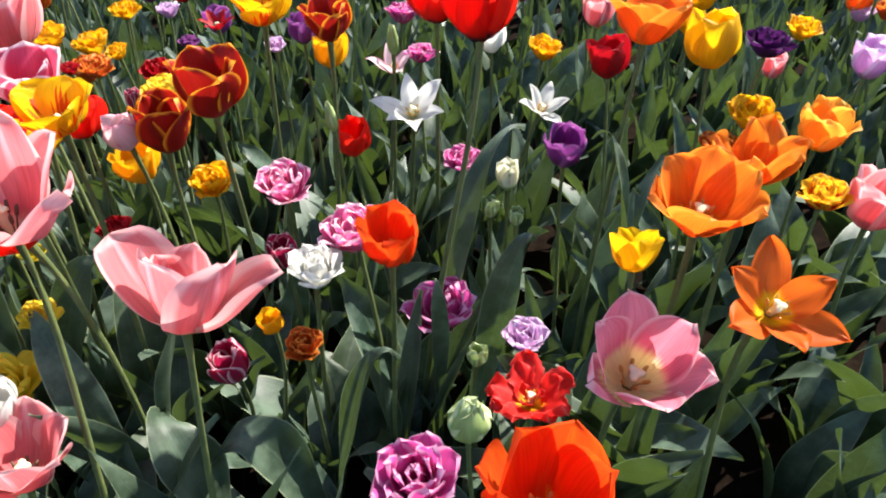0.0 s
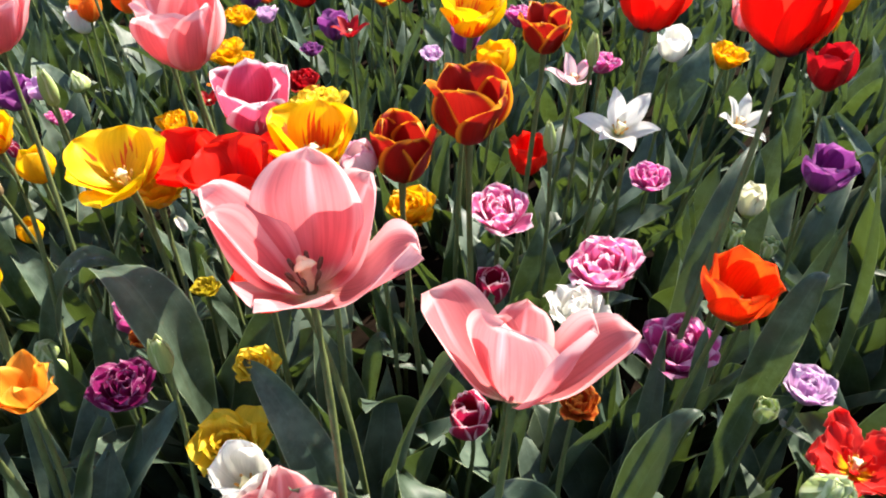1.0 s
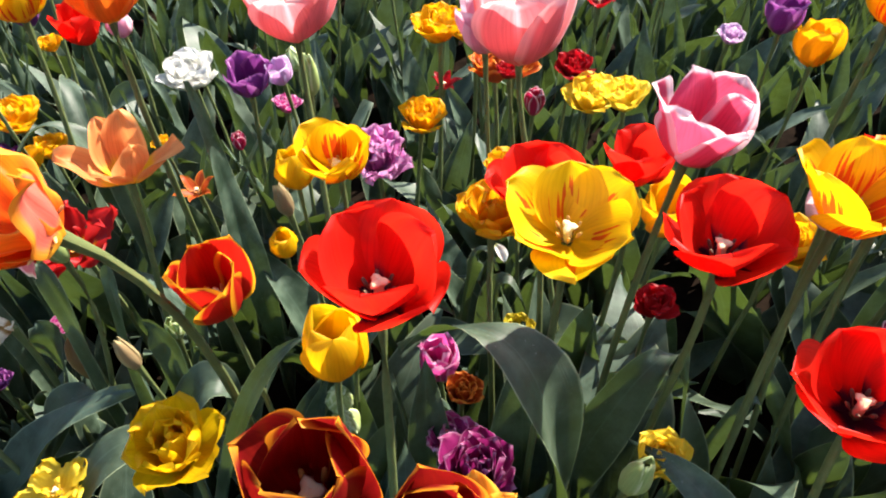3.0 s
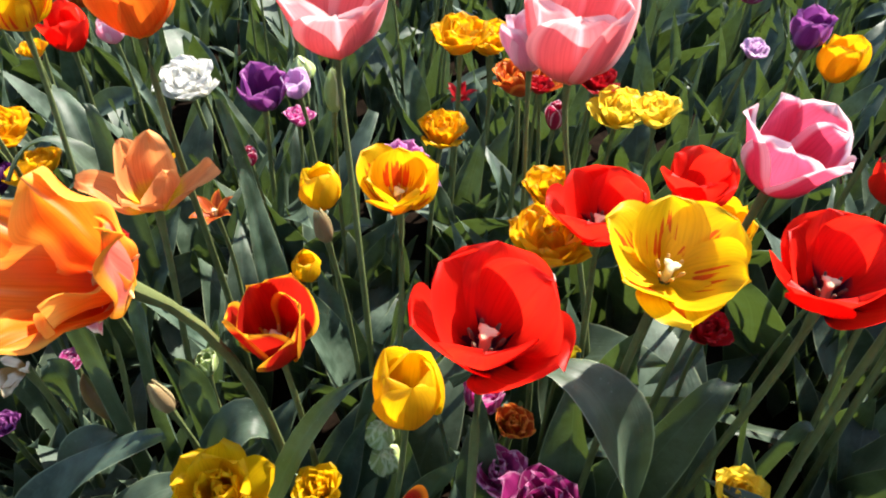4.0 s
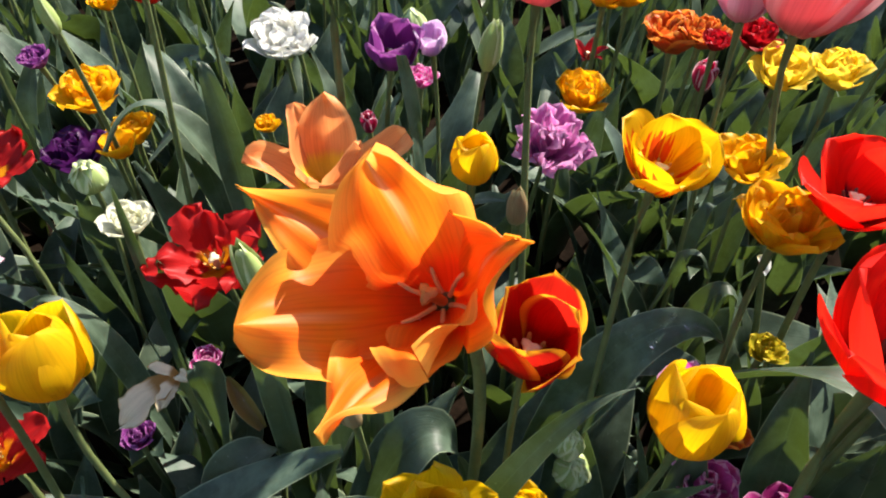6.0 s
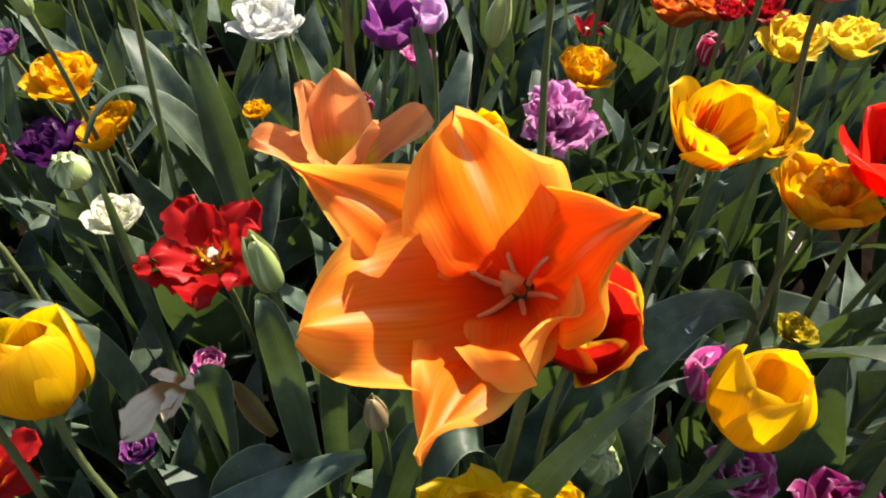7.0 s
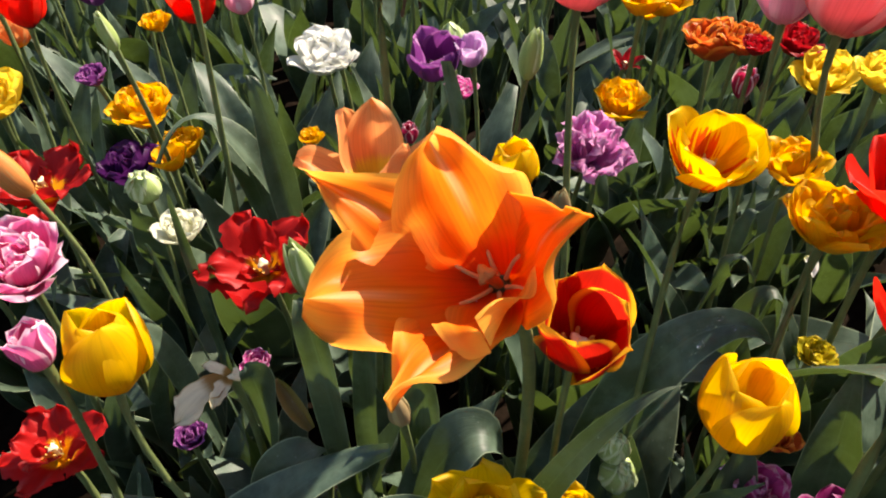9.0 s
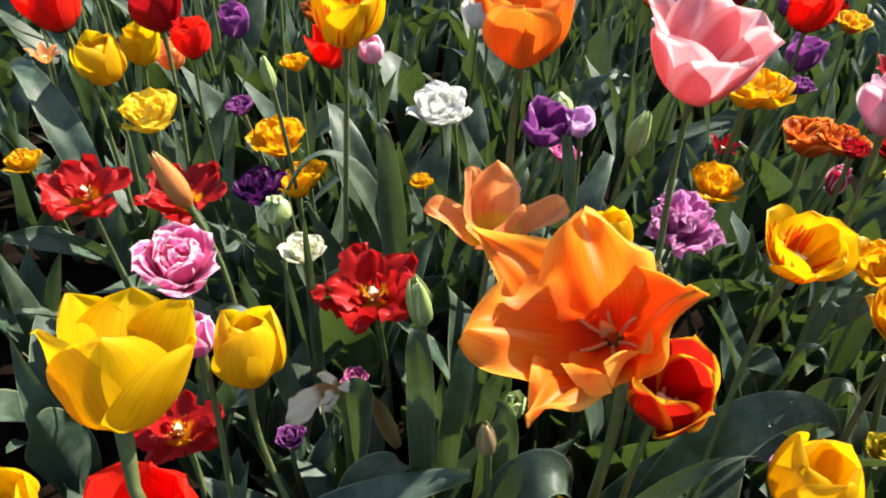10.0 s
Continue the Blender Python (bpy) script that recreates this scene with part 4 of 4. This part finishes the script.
tulip("yellow", "cup", (-1.107, 0.529, 0.280), 0.040, (-0.03, -0.30), (-1.099, 0.575))
tulip("purple", "dbl", (-0.977, 0.667, 0.202), 0.027, (0.10, -0.13), (-0.974, 0.682))
tulip("magenta", "dbl", (-0.935, 0.721, 0.225), 0.025, (0.05, -0.20), (-0.945, 0.725))
tulip("golden", "dbl", (-0.524, 0.739, 0.355), 0.070, (0.03, -0.05), (-0.515, 0.735))
tulip("golden", "dbl", (-0.504, 0.849, 0.330), 0.060, (-0.10, -0.14), (-0.487, 0.862))
tulip("yellow", "gob", (-0.744, 0.836, 0.240), 0.028, (-0.02, -0.15), (-0.751, 0.855))
tulip("green", "bud", (-0.715, 0.929, 0.390), 0.021, (0.11, -0.25), (-0.723, 0.963))
tulip("brownbud", "bud", (-0.705, 0.754, 0.358), 0.016, (-0.08, -0.25), (-0.690, 0.793))
tulip("brownbud", "bud", (-0.813, 0.632, 0.291), 0.016, (-0.11, -0.16), (-0.812, 0.666))
tulip("green", "bud2", (-0.797, 0.681, 0.270), 0.019, (0.03, -0.04), (-0.786, 0.688))
tulip("golden", "dbl", (-0.935, 1.003, 0.258), 0.029, (-0.10, -0.25), (-0.942, 1.030))
tulip("crimsondbl", "bud2", (-0.828, 0.984, 0.276), 0.017, (-0.09, -0.09), (-0.809, 1.006))
tulip("purple", "dbl", (-0.461, 1.299, 0.305), 0.039, (0.10, -0.03), (-0.485, 1.286))
tulip("golden", "dbl", (-0.550, 1.200, 0.320), 0.045, (-0.10, -0.24), (-0.535, 1.237))
tulip("red", "cup", (-0.471, 1.336, 0.399), 0.070, (-0.10, -0.19), (-0.476, 1.364))
tulip("yellowred", "dbl", (-0.349, 1.501, 0.335), 0.055, (-0.03, -0.11), (-0.329, 1.494))
tulip("yellowgreen", "dbl", (-0.496, 0.732, 0.232), 0.032, (0.06, -0.10), (-0.501, 0.735))
tulip("crimsondbl", "bud2", (-0.473, 1.052, 0.300), 0.027, (0.06, -0.04), (-0.478, 1.070))
tulip("darkred", "dbl", (-0.379, 0.724, 0.275), 0.042, (0.07, -0.14), (-0.369, 0.740))
tulip("golden", "cup", (-0.171, 0.593, 0.246), 0.030, (-0.11, -0.18), (-0.182, 0.598))
tulip("green", "bud", (-1.068, 0.909, 0.417), 0.014, (-0.10, -0.17), (-1.063, 0.953))
tulip("white", "dbl", (-0.919, 1.127, 0.288), 0.045, (-0.10, -0.20), (-0.901, 1.140))
tulip("lilac", "cup", (-0.766, 0.993, 0.361), 0.031, (-0.12, -0.23), (-0.755, 0.996))
tulip("green", "dblbud", (-0.786, 1.126, 0.323), 0.032, (-0.07, -0.03), (-0.798, 1.122))
tulip("apricot", "cup", (-1.347, 1.207, 0.288), 0.047, (0.11, -0.11), (-1.360, 1.233))


# ---- broad leaves seen near the path ----
def placed_leaf(foot, mid, tip, width, cupped=0.55):
    """A plant whose longest leaf rises from the soil, passes mid and ends at tip."""
    thing = new("tulip_plant")
    thing.matrix_basis = pose(foot[0], foot[1], 0)
    tagged(thing, "tulip plant with one broad arching blue-green leaf", "tulip plant", "leafy plants in the flower bed")
    rng = random.Random(int(1000 * (mid[0] + 2 * mid[1])))
    a, b, c = Vector((0, 0, 0)), Vector(mid) - Vector((foot[0], foot[1], 0)), Vector(tip) - Vector((foot[0], foot[1], 0))
    bend = 2 * b - 0.5 * a - 0.5 * c
    face = Vector((rng.uniform(-0.2, 0.3), rng.uniform(-0.45, 0.05), 0.9))
    rows, uvs, nv, nu, ph = [], [], 21, 9, rng.uniform(0, 6)
    for i in range(nv):
        t = i / (nv - 1)
        p = (1 - t) ** 2 * a + 2 * t * (1 - t) * bend + t * t * c
        d = (2 * (1 - t) * (bend - a) + 2 * t * (c - bend)).normalized()
        side = d.cross(face).normalized()
        up = side.cross(d)
        w = width / 2 * min(1.0, 0.25 + 1.6 * t) * max(0.0, 1 - max(0.0, (t - 0.35) / 0.65) ** 1.5) ** 1.1
        w = max(w, 0.0006)
        rows.append([tuple(p + side * (u * w) + up * (abs(u) ** 1.3 * w * cupped * (1.15 - t) + 0.13 * width * math.sin(10 * t + ph + 2 * u) * u * u)) for u in (2 * j / (nu - 1) - 1 for j in range(nu))])
        uvs.append([(j / (nu - 1), t) for j in range(nu)])
    me = grid_mesh("leaf", rows, uvs)
    me.materials.append(LEAF)
    leaf = part("leaf", me, thing, Matrix())
    add_leaves(thing, rng, 2, 0.10, 0.16)
    return leaf


placed_leaf((-0.935, 0.900), (-1.009, 0.983, 0.276), (-1.064, 1.062, 0.312), 0.046)
placed_leaf((-0.930, 0.900), (-0.952, 0.925, 0.285), (-0.970, 0.940, 0.362), 0.032)
placed_leaf((-0.925, 0.955), (-1.000, 0.960, 0.280), (-1.062, 0.912, 0.285), 0.036)
placed_leaf((-0.785, 0.585), (-0.718, 0.600, 0.255), (-0.646, 0.617, 0.338), 0.022)
placed_leaf((-0.765, 0.815), (-0.772, 0.802, 0.290), (-0.785, 0.800, 0.445), 0.036)
WET_LEAF = placed_leaf((-0.695, 0.700), (-0.632, 0.695, 0.262), (-0.556, 0.700, 0.280), 0.050)
placed_leaf((-0.970, 0.600), (-0.905, 0.632, 0.192), (-0.867, 0.660, 0.195), 0.050)
placed_leaf((-0.850, 0.620), (-0.778, 0.648, 0.222), (-0.732, 0.648, 0.172), 0.050)
placed_leaf((-0.850, 0.660), (-0.862, 0.651, 0.290), (-0.872, 0.660, 0.358), 0.029)
placed_leaf((-0.845, 0.680), (-0.839, 0.675, 0.270), (-0.829, 0.680, 0.340), 0.026)
placed_leaf((-0.985, 0.720), (-1.016, 0.736, 0.225), (-1.064, 0.736, 0.268), 0.024, 0.3)
placed_leaf((-0.985, 0.780), (-0.990, 0.775, 0.270), (-0.986, 0.768, 0.358), 0.010)
placed_leaf((-0.960, 0.740), (-0.985, 0.735, 0.260), (-0.997, 0.734, 0.337), 0.008)
placed_leaf((-0.462, 0.580), (-0.492, 0.599, 0.318), (-0.598, 0.665, 0.270), 0.060)
placed_leaf((-0.480, 0.640), (-0.415, 0.653, 0.222), (-0.369, 0.673, 0.268), 0.054)
placed_leaf((-0.570, 0.630), (-0.576, 0.645, 0.190), (-0.576, 0.657, 0.268), 0.042)
placed_leaf((-0.295, 0.520), (-0.250, 0.520, 0.262), (-0.207, 0.517, 0.340), 0.036)
placed_leaf((-0.285, 0.480), (-0.345, 0.510, 0.235), (-0.420, 0.590, 0.265), 0.046)
placed_leaf((0.030, 0.570), (0.072, 0.582, 0.300), (0.099, 0.595, 0.352), 0.038)
placed_leaf((0.240, 0.710), (0.211, 0.725, 0.332), (0.172, 0.728, 0.395), 0.032)
placed_leaf((0.000, 0.660), (0.040, 0.700, 0.330), (0.105, 0.790, 0.380), 0.034)
placed_leaf((-0.110, 0.460), (-0.063, 0.470, 0.270), (-0.028, 0.483, 0.303), 0.038)
placed_leaf((0.005, 0.600), (0.006, 0.588, 0.240), (0.001, 0.588, 0.310), 0.022)
placed_leaf((-0.100, 0.470), (-0.160, 0.478, 0.190), (-0.215, 0.462, 0.165), 0.058)
placed_leaf((-0.820, 0.680), (-0.802, 0.670, 0.220), (-0.810, 0.660, 0.298), 0.036)
placed_leaf((-0.330, 0.680), (-0.305, 0.672, 0.190), (-0.285, 0.665, 0.205), 0.022)
placed_leaf((0.150, 0.520), (0.180, 0.520, 0.220), (0.215, 0.500, 0.290), 0.050)
placed_leaf((-0.930, 0.700), (-0.925, 0.690, 0.200), (-0.930, 0.688, 0.262), 0.060)
placed_leaf((-1.020, 0.560), (-0.920, 0.606, 0.182), (-0.820, 0.630, 0.248), 0.064, 0.15)
placed_leaf((-0.915, 0.510), (-0.855, 0.570, 0.195), (-0.785, 0.605, 0.215), 0.066, 0.1)
placed_leaf((-0.190, 0.455), (-0.236, 0.462, 0.190), (-0.268, 0.512, 0.200), 0.066)
placed_leaf((-0.565, 0.845), (-0.541, 0.835, 0.218), (-0.515, 0.820, 0.226), 0.022)
placed_leaf((-0.505, 0.910), (-0.488, 0.922, 0.205), (-0.470, 0.930, 0.190), 0.018)
placed_leaf((-0.545, 0.795), (-0.519, 0.801, 0.212), (-0.485, 0.790, 0.196), 0.026)
placed_leaf((-1.273, 0.927), (-1.379, 0.989, 0.295), (-1.483, 1.050, 0.308), 0.046)


# ---- water drops on the wet leaf ----
DROP, dt = graph("water")
dp = node(dt, "ShaderNodeBsdfPrincipled", {"Base Color": (0.95, 0.97, 1.0, 1), "Roughness": 0.03, "IOR": 1.33, "Transmission Weight": 1.0})
dt.links.new(dp.outputs[0], node(dt, "ShaderNodeOutputMaterial").inputs[0])


def water_drop(leaf, at, side, radius):
    """A flat bead of water lying on a placed leaf."""
    v = leaf.matrix_world @ leaf.data.vertices[at * 9 + side].co
    n = (leaf.matrix_world.to_3x3() @ leaf.data.vertices[at * 9 + side].normal).normalized()
    n = n if n.z > 0 else -n
    bm = bmesh.new()
    bmesh.ops.create_uvsphere(bm, u_segments=10, v_segments=7, radius=radius)
    for q in bm.verts:
        q.co.z *= 0.55
    me = bpy.data.meshes.new("water_drop")
    bm.to_mesh(me)
    bm.free()
    me.polygons.foreach_set("use_smooth", [True] * len(me.polygons))
    me.materials.append(DROP)
    ob = new("water_drop", me)
    ob.matrix_basis = Matrix.Translation(v + n * radius * 0.35) @ n.to_track_quat("Z", "Y").to_matrix().to_4x4()
    tagged(ob, "clear bead of water lying on a tulip leaf", "water drop", "water drops on a leaf")


bpy.context.view_layer.update()
for at, side, radius in ((12, 3, 0.0022), (13, 6, 0.0030), (14, 4, 0.0018), (15, 2, 0.0026), (16, 5, 0.0020), (10, 5, 0.0017), (17, 4, 0.0024)):
    water_drop(WET_LEAF, at, side, radius)

# ---- fallen petals and a dried leaf ----
def loose_sheet(name, at, along, width, mat, label, category, seed, curl=0.6):
    """A loose curled petal or dry leaf lying at a place, along a direction."""
    rng = random.Random(seed)
    d = Vector(along)
    length = d.length
    d = d / length
    side = d.cross(Vector((rng.uniform(-0.2, 0.2), -0.4, 0.9))).normalized()
    up = side.cross(d)
    rows, uvs = [], []
    for i in range(13):
        t = i / 12
        w = max(0.0004, width / 2 * math.sin(math.pi * min(1, 0.08 + 0.92 * t)) ** 0.6)
        row = []
        for j in range(9):
            u = j / 4 - 1
            lift = curl * w * u * u + length * 0.12 * math.sin(3 * t) + 0.12 * width * noise.noise((u * 2, t * 4, seed))
            row.append(tuple(d * (length * t) + side * (u * w) + up * lift))
        rows.append(row)
        uvs.append([(j / 8, t) for j in range(9)])
    me = grid_mesh(name, rows, uvs)
    me.materials.append(mat)
    ob = new(name, me)
    ob.location = at
    tagged(ob, label, category)


DRY = leaf_material("dry_leaf", (0.09, 0.055, 0.02), (0.20, 0.13, 0.05), 0.25)
loose_sheet("fallen_petal", (-0.772, 0.538, 0.458), (0.003, 0.007, 0.018), 0.012, PALETTE["pink"][0], "small fallen pink petal lying in an orange tulip", "petal", 3)
loose_sheet("fallen_petal", (-0.521, 0.757, 0.312), (0.010, -0.004, -0.016), 0.010, PALETTE["white"][0], "small fallen white petal stuck to a yellow tulip", "petal", 5)
loose_sheet("dry_leaf", (-0.884, 0.669, 0.213), (-0.028, 0.028, 0.024), 0.014, DRY, "dried brown curled leaf tip among the tulip leaves", "dry leaf", 8, 1.2)

# ---- a low ruffled bloom ----
tulip("lemon", "par", (-0.871, 0.563, 0.200), 0.060, (0.00, -0.15), (-0.871, 0.583))

# ---- leafy plants between them ----
fill = random.Random(42)
far_spots, near_spots = [], []
SUNNY = ((-0.60, 0.72), (-0.72, 0.60), (-0.86, 0.60))
for _ in range(6000):
    x, y = fill.uniform(-2.75, 2.05), fill.uniform(-0.05, 3.25)
    if y > 1.25 or abs(x + 0.4) > 0.5 + y * 0.62:
        if all((x - q[0]) ** 2 + (y - q[1]) ** 2 > 0.085 ** 2 for q in far_spots):
            far_spots.append((x, y))
        continue
    if any(0 < (x - cx) * 0.7 + (y - cy) * 0.7 + 0.06 < 0.26 and abs((x - cx) * 0.7 - (y - cy) * 0.7) < 0.06 for cx, cy in SUNNY):
        continue
    if hollow(x, y) or y < 0.56 and -0.55 < x < 0.0 and fill.random() < 0.7:
        continue
    if all((x - q[0]) ** 2 + (y - q[1]) ** 2 > 0.092 ** 2 for q in near_spots):
        near_spots.append((x, y))
for x, y in near_spots:
    leafy_plant(x, y, 0.12, 0.18 if y < 0.5 else 0.24, fill)
# six taller plants, added to cast shade over the left of the bed
for x, y in ((-0.90, 0.98), (-0.83, 1.08), (-0.97, 1.05), (-0.88, 1.16), (-0.98, 0.88), (-0.78, 1.02)):
    leafy_plant(x, y, 0.24, 0.31, fill, 0.25)


def far_foliage(spots, rng):
    """The leaves of the far plants, too many to tell apart, in one mesh."""
    verts, faces, uvs = [], [], []
    for x, y in spots:
        start = rng.uniform(0, 6.28)
        for i in range(4):
            me = rng.choice(TALL_LEAVES if rng.random() < 0.6 else BROAD_LEAVES)
            s = rng.uniform(0.15, 0.27)
            m = Matrix.Translation((x, y, 0)) @ Matrix.Rotation(start + 1.9 * i, 4, "Z") @ Matrix.Diagonal((s, s, s, 1))
            n = len(verts)
            verts.extend(tuple(m @ v.co) for v in me.vertices)
            faces.extend(tuple(n + k for k in p.vertices) for p in me.polygons)
            uvs.extend(tuple(q.uv) for q in me.uv_layers[0].data)
    me = bpy.data.meshes.new("tulip_leaves")
    me.from_pydata(verts, [], faces)
    me.uv_layers.new(name="UVMap").data.foreach_set("uv", [c for q in uvs for c in q])
    me.polygons.foreach_set("use_smooth", [True] * len(me.polygons))
    me.materials.append(LEAF)
    tagged(new("tulip_leaves", me), "mass of blue-green tulip leaves farther back in the bed", "leaves", kind="stuff")


far_foliage(far_spots, fill)

# ---- far tulips that close the bed ----
KINDS = [("red", "cup"), ("yellow", "gob"), ("pink", "cup"), ("golden", "dbl"), ("white", "cup"), ("purple", "cup"), ("bronze", "dbl"),
         ("darkred", "cup"), ("magenta", "dbl"), ("stripe", "cup"), ("lilac", "dbl"), ("orange", "cup"), ("green", "bud"), ("green", "bud"), ("lemon", "dbl")]
far = random.Random(7)
for i in range(150):
    y = far.uniform(1.28, 2.25) if i < 120 else far.uniform(0.3, 3.2)
    x = -0.35 + far.uniform(-1, 1) * (0.75 + y * 0.55)
    if i >= 120:
        x = -0.35 + far.choice((-1, 1)) * (min(0.75 + y * 0.55, 2.0) + far.uniform(0.05, 0.45))
    c, f = far.choice(KINDS)
    d = {"dbl": 0.065, "bud": 0.022}.get(f, 0.058) * far.uniform(0.85, 1.15)
    z = far.uniform(0.27, 0.44)
    tulip(c, f, (x, y, z), d, (far.uniform(-0.15, 0.15), far.uniform(-0.2, 0.1)), (x + far.uniform(-0.03, 0.03), y + far.uniform(-0.03, 0.03)), leaves=2)
